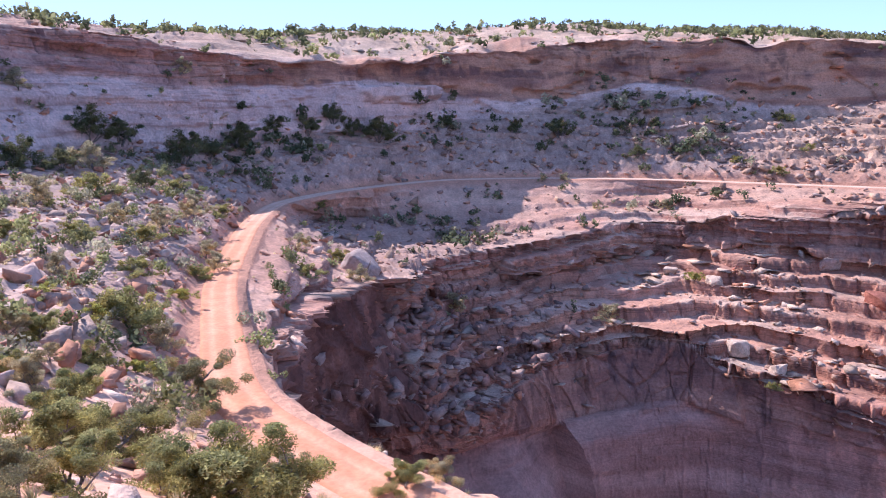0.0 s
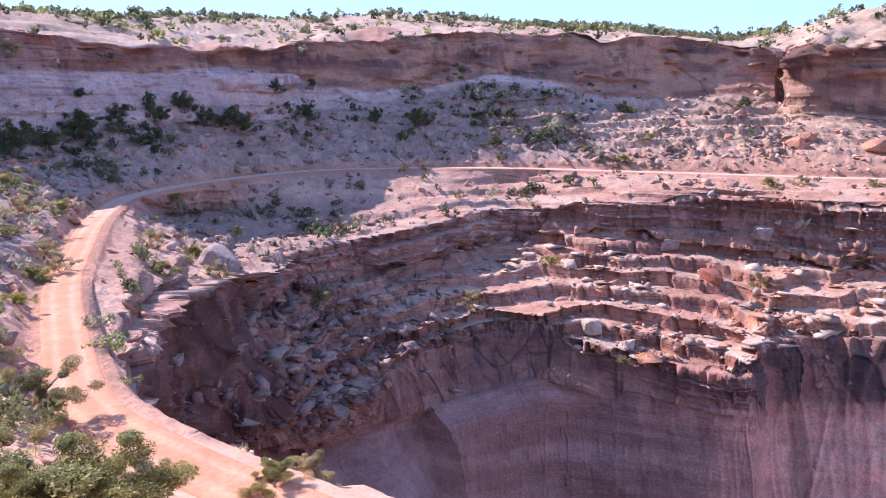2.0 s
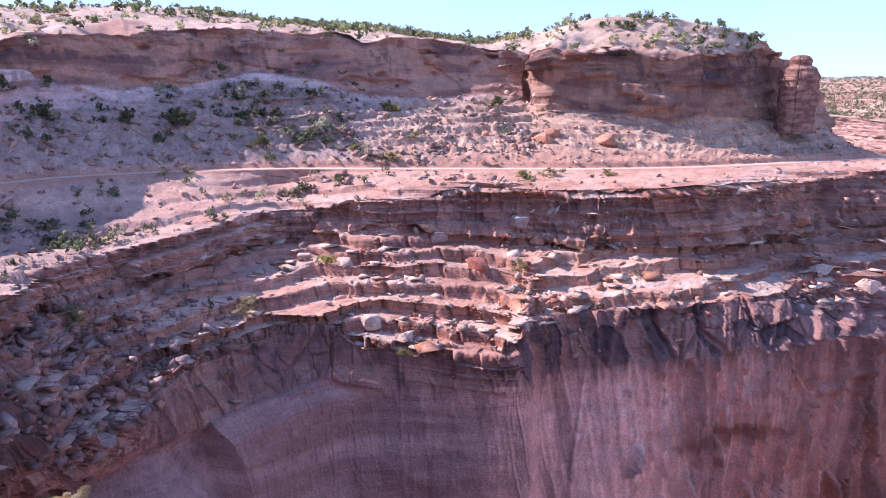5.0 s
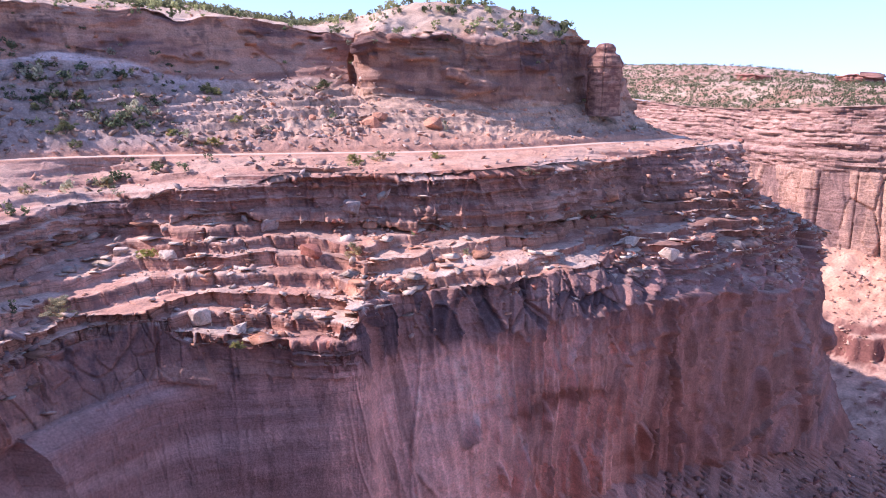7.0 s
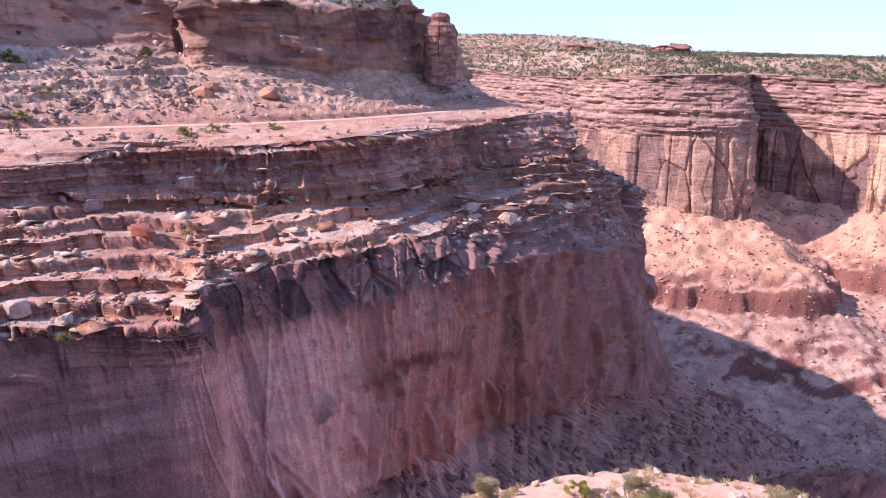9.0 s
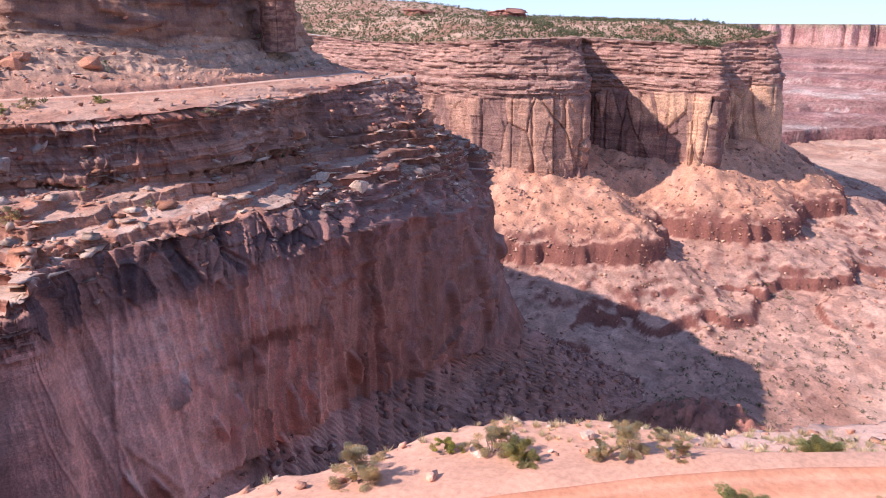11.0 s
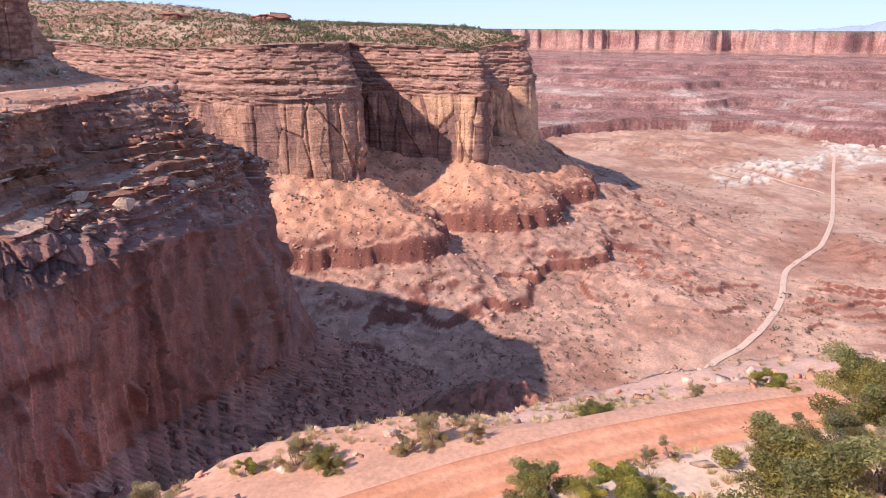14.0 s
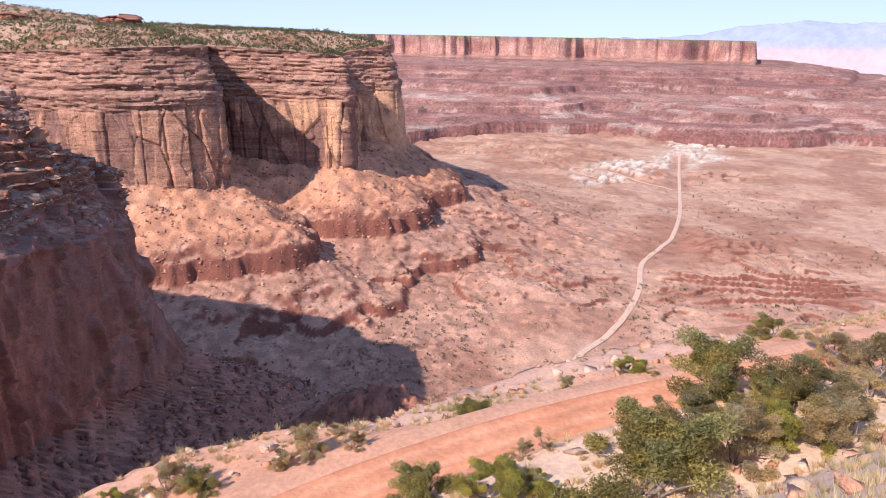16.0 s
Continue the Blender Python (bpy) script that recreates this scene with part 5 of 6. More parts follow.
# ---- junipers and pinyons that stand singly ----
OLIVE, SAGE, DARK, BRIGHT = (0.31, 0.31, 0.135), (0.42, 0.385, 0.26), (0.15, 0.17, 0.095), (0.34, 0.35, 0.11)
KINDS = [
    ("juniper", 1, 3.2, OLIVE, "olive-green juniper with a ragged crown on dusty ground", 0.0),
    ("juniper", 2, 3.6, (0.26, 0.25, 0.14), "grey-green spreading juniper with bare lower limbs", 0.2),
    ("pinyon_pine", 3, 2.4, DARK, "dark green pinyon pine among talus blocks", 0.0),
    ("sagebrush", 4, 3.8, SAGE, "pale grey-green desert shrub on rocky soil", 0.1),
    ("bush", 5, 3.2, BRIGHT, "rounded bright green bush on sandy ground", 0.0),
    ("dead_shrub", 6, 3.4, SAGE, "leafless grey shrub with brittle twigs", 0.85),
]
TREES = [tree(n, k, 3.0, w, c, 560, label, bare, 0.052) for n, k, w, c, label, bare in KINDS] + [tree(n, k, 3.0, w, c, 150, label, bare, 0.085, 3) for n, k, w, c, label, bare in KINDS]
PLANTS = (
    [(-9.4, 26.6, 5.9, 0), (-19.3, 51.3, 4.7, 1), (-14.9, 29.9, 4, 0), (-15.6, 25.4, 3.6, 0), (-7.7, 31.4, 2.9, 1), (-28.1, 61.8, 5.5, 0), (-29.5, 60.6, 2.9, 4), (-80.8, 167.9, 9.7, 2), (-77.1, 175.8, 8.2, 2), (-78.9, 135.8, 6.9, 2), (-70.2, 145.9, 6.8, 3), (-63.1, 177.2, 9.6, 2), (-58, 121.7, 6.7, 0), (-44.7, 129.4, 4.6, 3), (-44.2, 141.6, 4.5, 0), (-33.9, 59, 1.9, 4), (-30.1, 80.7, 2.3, 4), (-36.3, 108.5, 3.9, 3), (-33.4, 97.1, 3.5, 0), (-34.2, 194.5, 4.9, 0)],
    [(-21.9, 116.8, 3.7, 0), (-22.2, 145.6, 4.9, 0), (-28, 136.8, 3.9, 3), (-14.9, 129.2, 4.1, 3), (2.1, 169.8, 5.7, 3), (-21.7, 244.6, 11, 2), (-42.1, 229.8, 8, 2), (-51.2, 221.1, 6.8, 2), (-35.1, 236.6, 7.3, 2), (-57.5, 211.5, 8.2, 2), (-8.6, 264.8, 4.9, 2), (1.2, 270.1, 6.2, 2), (26.9, 269.8, 5.8, 2), (42.5, 267, 8.2, 2), (68.2, 253.9, 6.3, 2), (76.7, 264.7, 4.1, 2), (123.6, 262, 5, 0), (68.8, 193.6, 4, 4), (42.6, 178.3, 6.1, 3), (71.5, 149.1, 2.9, 0)],
    [(-2.6, 40.1, 2.7, 0), (0.1, 41.5, 2.2, 3), (-11.4, 71.4, 5.5, 5), (-70.6, 200.8, 4.6, 3), (-90.5, 158.2, 6, 3), (-22.6, 50.7, 1.5, 4), (-23.5, 41.2, 1.3, 3), (-23.5, 37.9, 2.2, 0), (-29.6, 47.2, 2.3, 3), (-38.3, 70.7, 2.8, 3), (-42.9, 109.3, 4.3, 3), (-34.4, 79.3, 3.8, 0), (134.2, 189.7, 4.6, 0), (142.2, 187.6, 4.3, 3), (161.3, 179.8, 3.6, 0), (161.4, 247.1, 5.8, 2), (120.2, 262.7, 4.9, 2), (173.8, 150.2, 3.5, 3), (114.9, 164.1, 4.4, 3), (143.6, 147.1, 2.5, 3)],
    [(32.5, 13.5, 1.1, 4), (33.1, 11.1, 1.9, 3), (32.9, 9.4, 2, 0), (27.7, 16.8, 2.5, 3), (35.5, 4, 1.9, 3), (34.5, 5.4, 1.3, 3), (35.6, 1.7, 1.1, 3), (40.5, -5.6, 2.3, 0), (38.9, 3, 1, 3), (42.9, -12.3, 1.3, 3), (44.7, -17.6, 1.8, 4), (46.3, -17, 1, 3), (27.6, -2, 2.2, 0), (28.1, -5.4, 2, 4), (31.3, -6.9, 1.1, 3), (32, -8.2, 1.3, 5), (28, -11.8, 6.8, 0), (37.5, -20.9, 5.8, 0), (32.7, -20.7, 3.5, 4), (30.8, -17.7, 3.4, 3)],
    [(35.7, -24.9, 4.6, 1), (36.4, -28.8, 4.3, 3), (52.5, -31.8, 2.8, 0), (45, -17.6, 1.4, 4), (40.5, -5.6, 2.1, 0), (27.6, -2, 2.8, 0), (27.1, -5.2, 2.4, 4), (27, -6.9, 1.5, 4), (31, -23.6, 3.5, 3), (44.3, -31.5, 3.6, 3), (-19.4, 34.9, 3.2, 0), (-21.3, 35.6, 2.6, 3), (-14.5, 33.5, 3.4, 1), (-10.3, 18.2, 2.5, 0), (-10.5, 16.3, 2.1, 1), (-10.3, 24.6, 3.1, 0), (-8.5, 29, 2.9, 0), (-24, 46.4, 3, 0), (-28.5, 48.6, 2.8, 0), (-24.3, 61.2, 3, 3)],
    [(-41.6, 97.6, 4.6, 0), (-47.3, 102.6, 4, 3), (-46, 90.7, 4.3, 0), (-59.9, 105.4, 5, 3), (-47.7, 79, 3.7, 0), (-32.2, 101.7, 3.2, 3), (-54.5, 144.4, 5.1, 0), (-56.7, 136, 4.8, 2), (-73.1, 139.8, 5.4, 2), (-57.9, 206.1, 7.2, 2), (-61.3, 191.6, 7.4, 2), (-30.2, 240.5, 6.5, 2), (41.5, 244, 3.4, 3), (33.6, 244.1, 3, 3), (69.7, 226.1, 3.6, 3), (48.7, 223.5, 3.2, 3), (119.2, 237.8, 4.1, 0), (98.5, 241.1, 4.5, 0), (105.8, 229.6, 4.7, 0), (34.8, -23, 3.8, 0)],
    [(33.7, -16.9, 3.4, 1)],
)
placed = 0
for row in PLANTS:
    for x, y, width, kind in row:
        ground = nearest(x, y, 1.0, 12.4)
        s = width / 3.7
        m = pose(x, y, ground[2] - 0.1 * s, 0, 0, (placed * 137) % 360) @ Matrix.Diagonal((s, s, s * (0.74 + 0.24 * ((placed * 53) % 100) / 100), 1))
        thing = copy_thing(TREES[kind + (6 if math.hypot(x, y) > 62 else 0)], m)
        thing["group"] = "single trees on the slopes"
        placed += 1
for pattern in TREES:
    for o in (*pattern.children_recursive, pattern):
        bpy.data.objects.remove(o)


# ---- low scrub: far too many to count ----
def cell_areas(p):
    a, b = p[1:, :-1] - p[:-1, :-1], p[:-1, 1:] - p[:-1, :-1]
    return np.linalg.norm(np.cross(a, b), axis=-1)


def spots(p, weight, count):
    """Random places on a sheet, more where the weight per square metre is high."""
    w = (cell_areas(p) * weight[:-1, :-1]).ravel()
    i = rng.choice(len(w), count, p=w / w.sum())
    iu, iv = np.unravel_index(i, (p.shape[0] - 1, p.shape[1] - 1))
    fu, fv = rng.uniform(0, 1, (2, count, 1))
    return p[iu, iv] * (1 - fu) * (1 - fv) + p[iu + 1, iv] * fu * (1 - fv) + p[iu, iv + 1] * (1 - fu) * fv + p[iu + 1, iv + 1] * fu * fv


def line_weight(part_of, *values):
    """How thickly things lie on each line's band, where the ground is flat enough."""
    return np.interp(part_of["line"], np.arange(len(ORDER)), values) * ramp(part_of["up"], 0.3, 0.6)


def patches(part_of):
    p = part_of["points"]
    return ramp(fbm(p[..., 0] / 14, p[..., 1] / 14, p[..., 2] * 0, 3, 99), 0.42, 0.6)


STATION, patchy = BOWL["station"], patches(BOWL)


def scrub(name, places, low, high, leaves, greens, label, leaf=0.16):
    n = len(places)
    size = rng.uniform(0, 1, n) ** 1.7 * (high - low) + low
    k = 4
    offs = rng.normal(0, 0.34, (n, k, 3)) * size[:, None, None]
    offs[..., 2] = np.abs(offs[..., 2]) * 0.8 + 0.28 * size[:, None]
    c = np.repeat((places[:, None] + offs).reshape(-1, 3), leaves, axis=0)
    s = np.repeat(np.repeat(size, k), leaves)[:, None]
    m = len(c)
    v = rng.normal(0, 1, (m, 3))
    v /= np.linalg.norm(v, axis=1, keepdims=True)
    p = c + v * s * 0.34 * rng.uniform(0.3, 1, (m, 1)) ** 0.5
    a = rng.normal(0, 1, (m, 3))
    a /= np.linalg.norm(a, axis=1, keepdims=True)
    b = np.cross(a, v)
    b /= np.maximum(np.linalg.norm(b, axis=1, keepdims=True), 1e-6)
    a, b = a * s * leaf, b * s * leaf * 0.6
    verts = np.stack([p - a, p + b, p + a, p - b], 1).reshape(-1, 3)
    greens = np.array(greens)
    own = greens[rng.integers(0, len(greens), n)] * rng.uniform(0.7, 1.3, (n, 1))
    colour = np.repeat(np.repeat(own, k * leaves, axis=0) * rng.uniform(0.7, 1.3, (m, 1)), 4, axis=0)
    me = pieces(name, verts, np.arange(4 * m).reshape(m, 4), colour, LEAF)
    return tagged(new(name, me), label, "shrubs", kind="stuff")


#                    U7   U6   U5   U4   U3   U2   UB   U1   D1   D2   D3   D4   D5   D6   D7   D8
weight = line_weight(BOWL, 1.6, 1.6, 0.1, 0.1, 0.25, 0.35, 0.2, 0, 0, 0.7, 0.06, 0.18, 0.05, 0, 0, 0.05) * (0.15 + patchy)
scrub("scrub", spots(BOWL["points"], weight, 1500), 0.8, 3.4, 12, [OLIVE, SAGE, DARK, (0.19, 0.185, 0.10)], "dark and grey-green desert scrub on slopes and ledges")
rim_weight = line_weight(BOWL, 1, 1.2, 0.3, 0, 0, 0, 0, 0, 0, 0, 0, 0, 0, 0, 0, 0) * (0.2 + patchy)
scrub("rim_scrub", spots(BOWL["points"], rim_weight, 3800), 1.2, 4.4, 8, [(0.15, 0.16, 0.08), (0.2, 0.2, 0.1), OLIVE], "olive-green scrub along the canyon rim", 0.24)
shaded = line_weight(BOWL, 0, 0, 0, 0.3, 0.8, 1, 1, 0, 0, 0.5, 0, 0, 0, 0, 0, 0) * ramp(STATION, 11.5, 12.5) * ramp(STATION, 17.4, 16.4) * (0.1 + patchy)
scrub("slope_scrub", spots(BOWL["points"], shaded, 340), 1.0, 4.2, 16, [DARK, (0.19, 0.19, 0.10), SAGE], "dark green shrubs on the rocky slope above the road", 0.17)
left = line_weight(BOWL, 0, 0, 0, 0.2, 1, 1, 1, 0, 0, 0.4, 0, 0, 0, 0, 0, 0) * ramp(STATION, 12.6, 11.6)
scrub("hillside_scrub", spots(BOWL["points"], left, 440), 0.7, 2.7, 40, [OLIVE, SAGE, (0.27, 0.26, 0.11), (0.19, 0.20, 0.10)], "olive and grey-green shrubs on the hillside", 0.10)
plateau_weight = np.clip(1 - np.linspace(0, 1, plateau_points.shape[1])[None], 0, 1) ** 3 * np.ones(plateau_points.shape[:2])
scrub("plateau_scrub", spots(plateau_points[:, : plateau_points.shape[1] * 2 // 3], plateau_weight[:, : plateau_points.shape[1] * 2 // 3], 9500), 1.8, 5.5, 4, [(0.13, 0.145, 0.07), (0.19, 0.185, 0.10)], "dark green scrub dotting the mesa top", 0.2)
vx, vy = valley_points[..., 0], valley_points[..., 1]
valley_weight = ramp(valley_height(vx, vy)[1], 90, 200) * ramp(np.hypot(vx, vy), 1500, 500) * (0.1 + ramp(fbm(vx / 60, vy / 60, vx * 0, 3, 8), 0.45, 0.65)) * ramp(np.degrees(np.arctan2(vx, vy)), 70, 76) * ramp(np.degrees(np.arctan2(vx, vy)), 135, 130)
scrub("valley_scrub", spots(valley_points, valley_weight, 4200), 1.0, 3.4, 4, [(0.15, 0.15, 0.09), (0.22, 0.20, 0.12)], "sparse grey-green scrub on the valley floor", 0.2)


# ---- fallen rock ----
def rock_shape(seed, points=13, squash=0.7):
    """A chipped block: the hull of a few points."""
    g = np.random.default_rng(seed)
    bm = bmesh.new()
    for v in g.uniform(-1, 1, (points, 3)):
        v = v / max(np.abs(v).max(), 1e-6) * g.uniform(0.75, 1.0)
        bm.verts.new((v[0], v[1] * g.uniform(0.75, 1), v[2] * squash))
    hull = bmesh.ops.convex_hull(bm, input=bm.verts)
    bmesh.ops.delete(bm, geom=[e for e in hull["geom_interior"] if isinstance(e, bmesh.types.BMVert)], context="VERTS")
    bmesh.ops.triangulate(bm, faces=bm.faces)
    bm.verts.index_update()
    verts = np.array([v.co for v in bm.verts])
    tris = np.array([[v.index for v in f.verts] for f in bm.faces])
    bm.free()
    return verts, tris


SHAPES = [rock_shape(k, 8 + k % 3, (0.75, 0.45, 0.6, 0.3)[k % 4]) for k in range(12)]


def rubble_of(name, places, low, high, tones, label, power=3.0, tilt=0.3):
    """Loose blocks of many sizes as one mesh."""
    n = len(places)
    size = low + (high - low) * rng.uniform(0, 1, n) ** power
    turn = rng.uniform(0, 2 * math.pi, n)
    tip = rng.normal(0, tilt, (n, 2))
    kind = rng.integers(0, len(SHAPES), n)
    tones = np.array(tones)
    own = tones[rng.integers(0, len(tones), n)] * rng.uniform(0.7, 1.25, (n, 1))
    all_v, all_f, all_c, base = [], [], [], 0
    for k, (v, f) in enumerate(SHAPES):
        pick = np.where(kind == k)[0]
        if not len(pick):
            continue
        c, s = np.cos(turn[pick])[:, None], np.sin(turn[pick])[:, None]
        w = np.stack([v[None, :, 0] * c - v[None, :, 1] * s, v[None, :, 0] * s + v[None, :, 1] * c, np.broadcast_to(v[None, :, 2], (len(pick), len(v)))], -1)
        w[..., 2] += w[..., 0] * tip[pick, 0:1] + w[..., 1] * tip[pick, 1:2]
        w = w * (size[pick] * 0.5)[:, None, None] + places[pick][:, None] + np.array([0, 0, 1])[None, None] * (size[pick] * 0.08)[:, None, None]
        all_v.append(w.reshape(-1, 3))
        all_f.append((f[None] + (np.arange(len(pick)) * len(v))[:, None, None] + base).reshape(-1, 3))
        all_c.append(np.repeat(own[pick], len(v), axis=0))
        base += w.shape[0] * w.shape[1]
    me = pieces(name, np.concatenate(all_v), np.concatenate(all_f), np.concatenate(all_c), ROCK)
    return tagged(new(name, me), label, "rocks", kind="stuff")


PALE = (0.56, 0.42, 0.34)
#                    U7   U6   U5   U4   U3   U2   UB   U1   D1   D2   D3   D4   D5   D6   D7   D8
weight = line_weight(BOWL, 0.05, 0.1, 0.05, 0.05, 0.9, 1, 0.8, 0, 0, 0.35, 0.1, 0.3, 0.1, 0, 0, 0.6) * ramp(STATION, 6.6, 7.6)
rubble_of("talus_blocks", spots(BOWL["points"], weight, 10000), 0.35, 2.8, [TALUS, TALUS, SOIL, ORANGE], "grey-pink talus blocks on slopes and ledges", 4.0)
slope_weight = line_weight(BOWL, 0, 0, 0, 0, 0.25, 1, 1, 0, 0, 0.5, 0, 0, 0, 0, 0, 0) * ramp(STATION, 10.5, 11.5) * ramp(STATION, 20, 19)
rubble_of("slope_blocks", spots(BOWL["points"], slope_weight * (0.15 + ramp(patchy, 0.2, 0.8)), 3400), 0.4, 4.0, [tint(0.38, 0.275, 0.23), tint(0.34, 0.21, 0.165), tint(0.46, 0.29, 0.20)], "grey and buff sandstone blocks on the slope above the road", 5.0)
gully = line_weight(BOWL, 0, 0, 0, 0, 0, 0, 0, 0, 0, 0.0, 0.2, 1, 0.8, 0, 0, 0) * ramp(STATION, 8.4, 9.4) * ramp(STATION, 15.5, 13.5)
slope = line_weight(BOWL, 0, 0, 0, 0, 1, 1, 1, 0, 0, 0.6, 0, 0, 0, 0, 0, 0) * ramp(STATION, 12.5, 11)
rubble_of("hillside_stones", spots(BOWL["points"], slope, 2200), 0.25, 2.2, [PALE, TALUS, SOIL, ORANGE * 0.8], "pale sandstone slabs strewn on the hillside", 3.0)
rubble_of("gully_blocks", spots(BOWL["points"], gully * (BOWL["line"] > 10.95), 1300), 0.4, 4.4, [tint(0.32, 0.20, 0.165), tint(0.40, 0.27, 0.22), tint(0.34, 0.18, 0.14), tint(0.30, 0.19, 0.165)], "jumbled grey sandstone blocks filling a gully", 3.4)
shelf = line_weight(BOWL, 0, 0, 0, 0, 0, 0, 0, 0, 0, 0, 0.1, 0.7, 1.0, 0, 0, 0) * ramp(STATION, 15.5, 17) * ramp(STATION, 24, 23)
rubble_of("ledge_blocks", spots(BOWL["points"], shelf * (0.1 + ramp(patchy, 0.4, 0.9)), 1900), 0.4, 3.2, [ORANGE * 0.9, tint(0.50, 0.30, 0.22), RED, PALE], "broken red and cream sandstone slabs on the ledges", 3.0)
# foot blocks share the slope's shade-darkened colour
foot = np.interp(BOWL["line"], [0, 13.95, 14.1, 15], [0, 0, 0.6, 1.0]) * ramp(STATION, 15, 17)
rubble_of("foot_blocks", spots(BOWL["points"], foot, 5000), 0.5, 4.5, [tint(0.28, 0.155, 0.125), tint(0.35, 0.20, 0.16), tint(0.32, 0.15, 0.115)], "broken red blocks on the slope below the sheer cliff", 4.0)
fore = line_weight(NEAR, 0, 0, 0, 0.1, 0.3, 0.5, 1, 0, 0, 1, 0.3, 0, 0, 0, 0, 0) * ramp(NEAR["station"], 0.4, 1.0)
rubble_of("road_stones", spots(NEAR["points"], fore, 2200), 0.12, 1.3, [DUST, CREAM, TALUS, SOIL], "small pink and buff stones beside the road", 5.0)
vd = valley_height(vx, vy)[1]
stony = ramp(vd, 360, 200) * ramp(np.degrees(np.arctan2(vx, vy)), 66, 70) + 0.03 * ramp(np.hypot(vx, vy), 1200, 500)
stony = stony * (1 + 3 * ramp(vd, 260, 160) + 4 * ramp(vd, 120, 90))
rubble_of("valley_blocks", spots(valley_points, stony, 19000), 0.7, 4.2, [tint(0.56, 0.31, 0.20), tint(0.38, 0.19, 0.135), tint(0.58, 0.35, 0.24), tint(0.44, 0.23, 0.16)], "scattered boulders below the headland", 3.4)


# flat plates that break off along the bedding
FLAT = [rock_shape(40 + k, 8, (0.10, 0.14, 0.2)[k % 3]) for k in range(9)]
SHAPES, BLOCKS = FLAT, SHAPES
plates = line_weight(BOWL, 0.0, 0.05, 0.2, 0, 0, 0.03, 0, 0, 0, 0.0, 0.0, 0.6, 1.0, 0, 0, 0) * ramp(STATION, 9, 11.5) * ramp(STATION, 24.5, 23.5)
rubble_of("ledge_plates", spots(BOWL["points"], plates * (0.1 + ramp(patchy, 0.3, 0.8)), 900), 1.0, 7.5, [CREAM, CREAM * 0.85, ORANGE * 0.9], "thin cream and red sandstone plates lying on the ledges", 2.2, 0.08)
SHAPES = BLOCKS


# ---- boulders that stand out ----
def boulder(x, y, width, tone, seed):
    verts, tris = rock_shape(seed, 16, 0.72)
    bm = bmesh.new()
    made = [bm.verts.new(v) for v in verts]
    for f in tris:
        bm.faces.new([made[i] for i in f])
    bmesh.ops.bevel(bm, geom=list(bm.edges), offset=0.09, segments=2, affect="EDGES", profile=0.6)
    bmesh.ops.subdivide_edges(bm, edges=list(bm.edges), cuts=1, use_grid_fill=True)
    for v in bm.verts:
        v.co += v.co.normalized() * (noise.fractal(v.co * 2.1 + Vector((seed, 0, 0)), 1.0, 2.0, 4) * 0.10)
    bmesh.ops.triangulate(bm, faces=bm.faces)
    bm.verts.index_update()
    v = np.array([w.co for w in bm.verts]) * width * 0.5
    f = np.array([[w.index for w in q.verts] for q in bm.faces])
    bm.free()
    ground = nearest(x, y, 1.0, 13.0)
    me = pieces("boulder", v, f, np.array(tone)[None] * (0.85 + 0.3 * np.random.default_rng(seed).uniform(0, 1, (len(v), 1))), ROCK)
    ob = new("boulder", me)
    ob.matrix_world = pose(x, y, ground[2] + width * 0.14, 0, 0, seed * 47)
    return ob


BOULDERS = [(-15.4, 139.1, 9.5, 'm'), (73.6, 191.3, 4.9, 'c'), (64.6, 199.9, 4.5, 'c'), (71.6, 167.0, 6.2, 'c'), (-22.5, 40.3, 1.2, 't'), (4.9, 136.5, 4.5, 'm'), (-19.2, 105.0, 2.6, 'm'), (102.4, 187.7, 6.0, 'm'), (181.4, 205.2, 7.6, 'o'), (167.1, 218.3, 5.3, 'o'), (105.4, 169.8, 6.6, 'r'), (129.0, 173.7, 5.3, 'o'), (123.6, 176.8, 6.7, 'm'), (105.9, 190.9, 5.8, 'm'), (77.2, 158.9, 4.9, 'c'), (145.8, 230.5, 4.1, 'o'), (149.8, 162.3, 9.8, 'o'), (215.9, 148.7, 7.5, 'o'), (210.0, 121.2, 7.3, 'c'), (289.0, 131.8, 8.9, 'o'), (162.2, 216.2, 7.9, 'o'), (37.1, 6.7, 0.9, 'c'), (39.2, 9.2, 1.1, 't'), (202.5, 131.3, 7.1, 'c')]
TONES = dict(m=(tint(0.42, 0.31, 0.27), "grey-mauve sandstone boulder resting on the slope"), c=(CREAM, "pale cream sandstone boulder on a rock ledge"), o=(ORANGE, "orange sandstone boulder fallen beside the road"), r=(RED, "dark red sandstone boulder among rubble"), t=(TALUS, "buff sandstone boulder on the hillside"))
for k, (x, y, width, tone) in enumerate(BOULDERS):
    tagged(boulder(x, y, width, TONES[tone][0], 300 + k), TONES[tone][1], "boulder", "large fallen boulders")


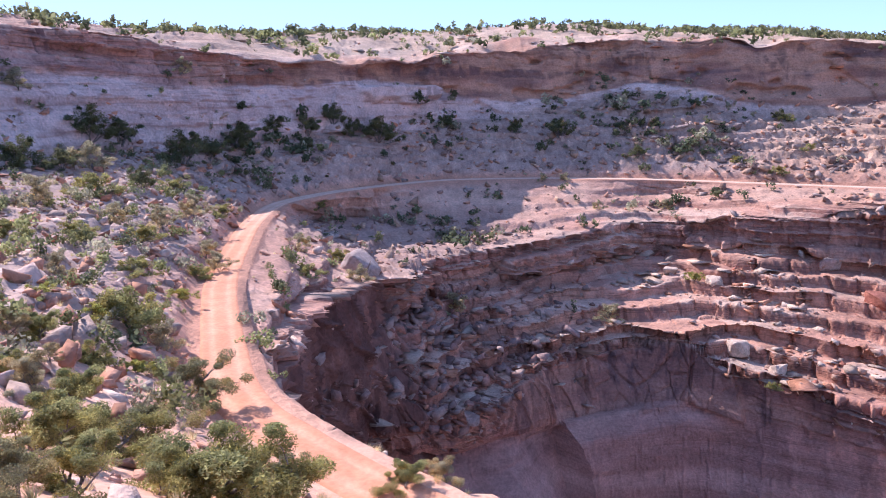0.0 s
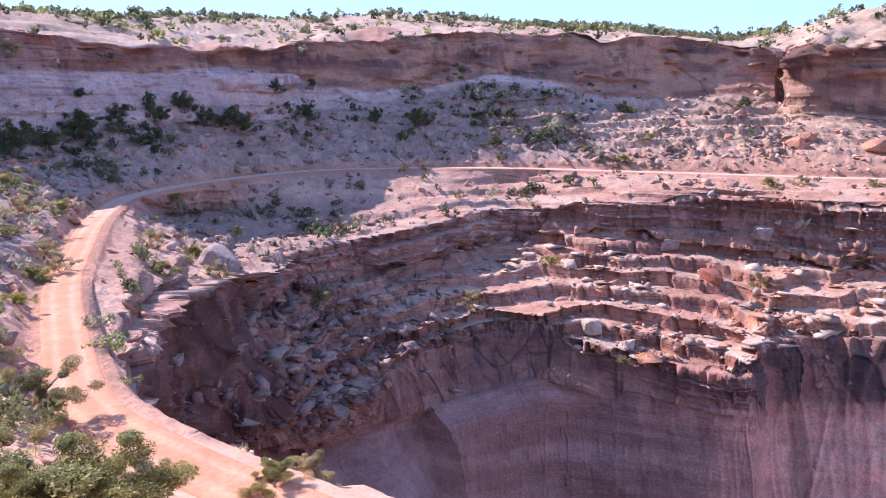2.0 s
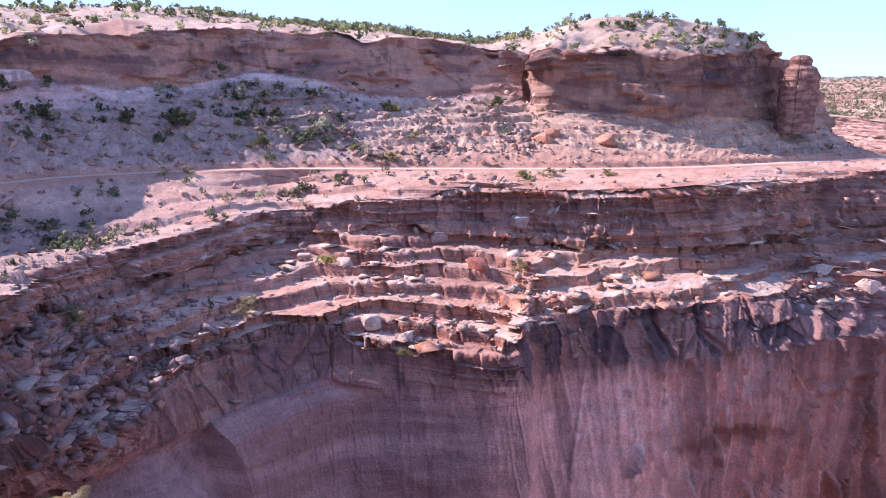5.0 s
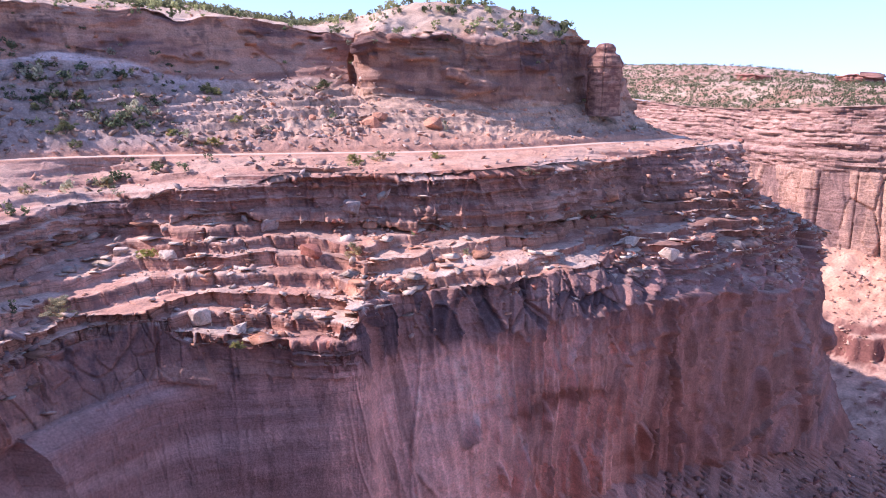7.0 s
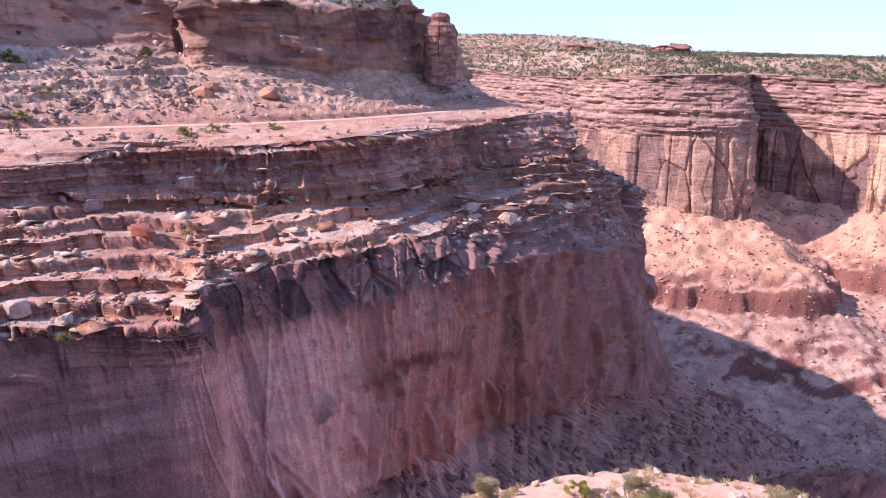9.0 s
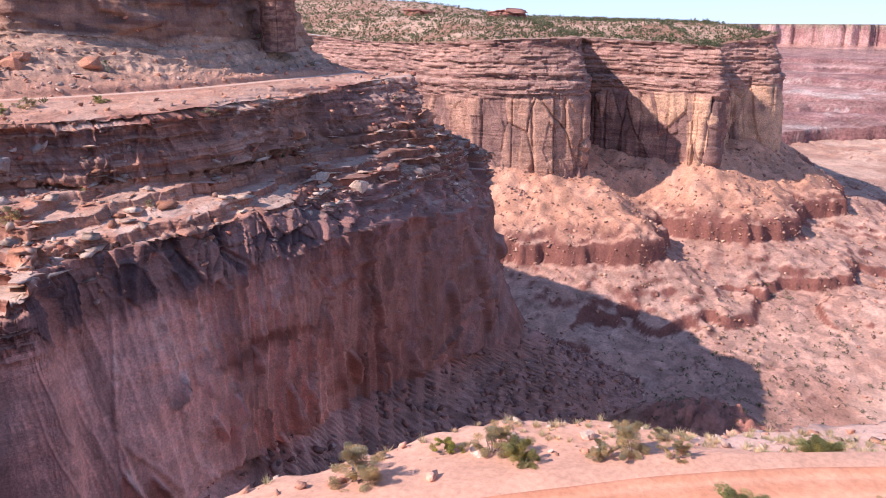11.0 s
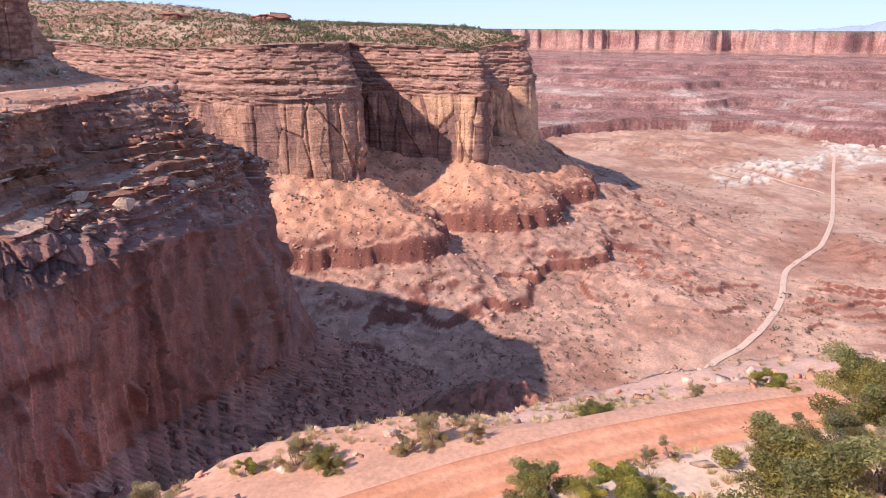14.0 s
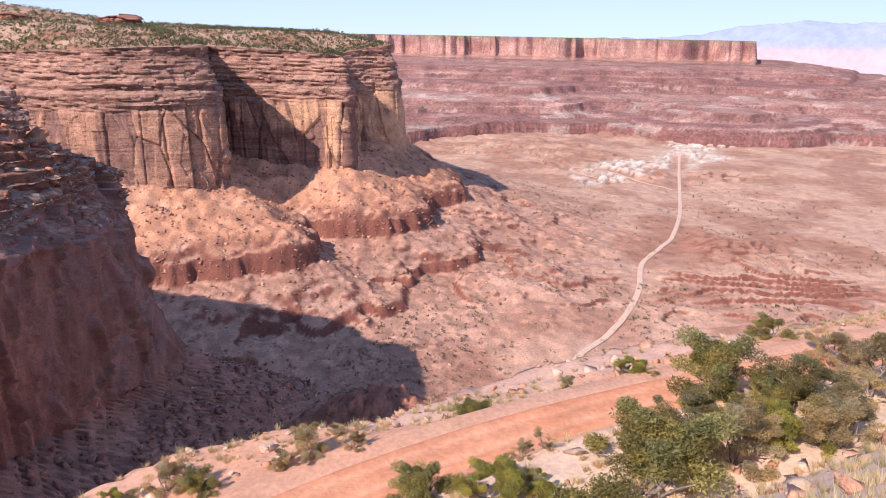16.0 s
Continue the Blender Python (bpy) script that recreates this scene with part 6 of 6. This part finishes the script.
# ---- a low butte on the far mesa top ----
def butte(x, y, z, wide, deep, high, turn, name="butte", label="low red sandstone butte on the mesa top", dark=tint(0.20, 0.085, 0.07), light=tint(0.42, 0.20, 0.14)):
    a = np.linspace(0, 2 * math.pi, 120)
    rows = []
    for f in np.linspace(0, 1, 40):
        k = 1.25 - 0.2 * ramp(np.array([f]), 0.0, 0.3)[0] - 0.1 * f if f < 0.9 else 0.95 - 9 * (f - 0.9)
        bump = 1 + 0.9 * (fbm(np.cos(a) * 1.8 + 9 + turn, np.sin(a) * 1.8, a * 0 + f * 0.9, 5, 3) - 0.5) + 0.16 * (hashed(np.floor(a * 0 + f * 12), a * 0, a * 0, 5) - 0.5)
        rows.append(np.stack([np.cos(a) * wide * 0.5 * k * bump, np.sin(a) * deep * 0.5 * k * bump, 0 * a + high * min(f / 0.92, 1.0) + (fbm(np.cos(a) * 1.5 + turn, np.sin(a) * 1.5, a * 0, 3, 6) - 0.5) * high * 0.9 * f], 1))
    p = np.stack(rows, 1)
    band_colour = hashed(np.floor(p[..., 2] / 2.2), p[..., 2] * 0, p[..., 2] * 0, 8)
    ob = sheet(name, p, mixed(dark, light, band_colour), ROCK)
    ob.matrix_world = pose(x, y, z, 0, 0, turn)
    return tagged(ob, label, "rock")


def pinnacle(x, y, z, wide, deep, high, turn, dark, light):
    """A stout knob of rock: bulging shoulders cut by clefts, thin ledges, and a small worn cap."""
    a = np.linspace(0, 2 * math.pi, 160)
    rows = []
    for f in np.linspace(0, 1, 90):
        k = np.interp(f, [0, 0.1, 0.3, 0.6, 0.75, 0.83, 0.86, 0.93, 0.985, 1.0], [1.12, 1.0, 0.96, 1.02, 0.96, 0.78, 0.55, 0.6, 0.42, 0.0])
        level = math.floor(f * 15)
        bump = 1 + 0.34 * (fbm(np.cos(a) * 1.6 + 9, np.sin(a) * 1.6, a * 0 + f * 1.2, 4, 3) - 0.5) + 0.09 * (hashed(a * 0 + level, a * 0, a * 0, 5) - 0.5)
        bump = bump - 0.16 * ramp(np.abs(smooth_noise(np.cos(a) * 2.2, np.sin(a) * 2.2, a * 0 + f * 0.4, 12) - 0.5), 0.05, 0.0)
        rows.append(np.stack([np.cos(a) * wide * 0.5 * k * bump, np.sin(a) * deep * 0.5 * k * bump, 0 * a + high * f], 1))
    p = np.stack(rows, 1)
    tone = fbm(p[..., 0] / 3, p[..., 1] / 3, p[..., 2] / 1.2, 4, 8)
    ob = sheet("rock_pinnacle", p, mixed(dark, light, ramp(tone, 0.35, 0.65)), ROCK, False, 0.5)
    ob.matrix_world = pose(x, y, z, 0, 0, turn)
    return tagged(ob, "dark brown sandstone pinnacle at the end of the dome", "rock")


pinnacle(276, 196.5, -12.5, 17.5, 15, 31.5, 20, tint(0.22, 0.105, 0.08), tint(0.42, 0.22, 0.15))
butte(950, 318, 0.0, 86, 50, 15, 10)
butte(900, 420, 4.0, 60, 40, 11, 40)


# ---- bunch grass beside the near road ----
def grass(places):
    n, k = len(places), 44
    a = rng.uniform(0, 2 * math.pi, (n, k))
    lean = rng.uniform(0.1, 1.1, (n, k))
    high = rng.uniform(0.18, 0.5, (n, 1)) * rng.uniform(0.6, 1.1, (n, k))
    foot = places[:, None] + np.stack([np.cos(a), np.sin(a), a * 0], -1) * rng.uniform(0.02, 0.2, (n, k, 1))
    top = foot + np.stack([np.cos(a) * lean * high, np.sin(a) * lean * high, high], -1)
    side = np.stack([-np.sin(a), np.cos(a), a * 0], -1) * 0.02
    verts = np.stack([foot - side, foot + side, top], 2).reshape(-1, 3)
    own = np.array([(0.74, 0.60, 0.36), (0.66, 0.51, 0.29), (0.54, 0.47, 0.26)])[rng.integers(0, 3, n)] * rng.uniform(0.8, 1.2, (n, 1))
    me = pieces("bunch_grass", verts, np.arange(len(verts)).reshape(-1, 3), np.repeat(own, k * 3, axis=0), LEAF)
    tagged(new("bunch_grass", me), "dry straw-coloured bunch grass beside the road", "grass", kind="stuff")


tufts = line_weight(NEAR, 0, 0, 0, 0, 0.6, 1, 0.8, 0, 0, 1.2, 0, 0, 0, 0, 0, 0) * ramp(NEAR["station"], 0.2, 0.8) * (0.1 + patches(NEAR))
hillside = line_weight(BOWL, 0, 0, 0, 0, 0.6, 1, 0.8, 0, 0, 0.6, 0, 0, 0, 0, 0, 0) * ramp(STATION, 11.5, 9) * (0.1 + patchy)
grass(np.concatenate([spots(NEAR["points"], tufts, 1300), spots(NEAR["points"], tufts * ramp(NEAR["station"], 3.6, 2.6) * (NEAR["line"] < 6), 500), spots(BOWL["points"], hillside, 900)]))
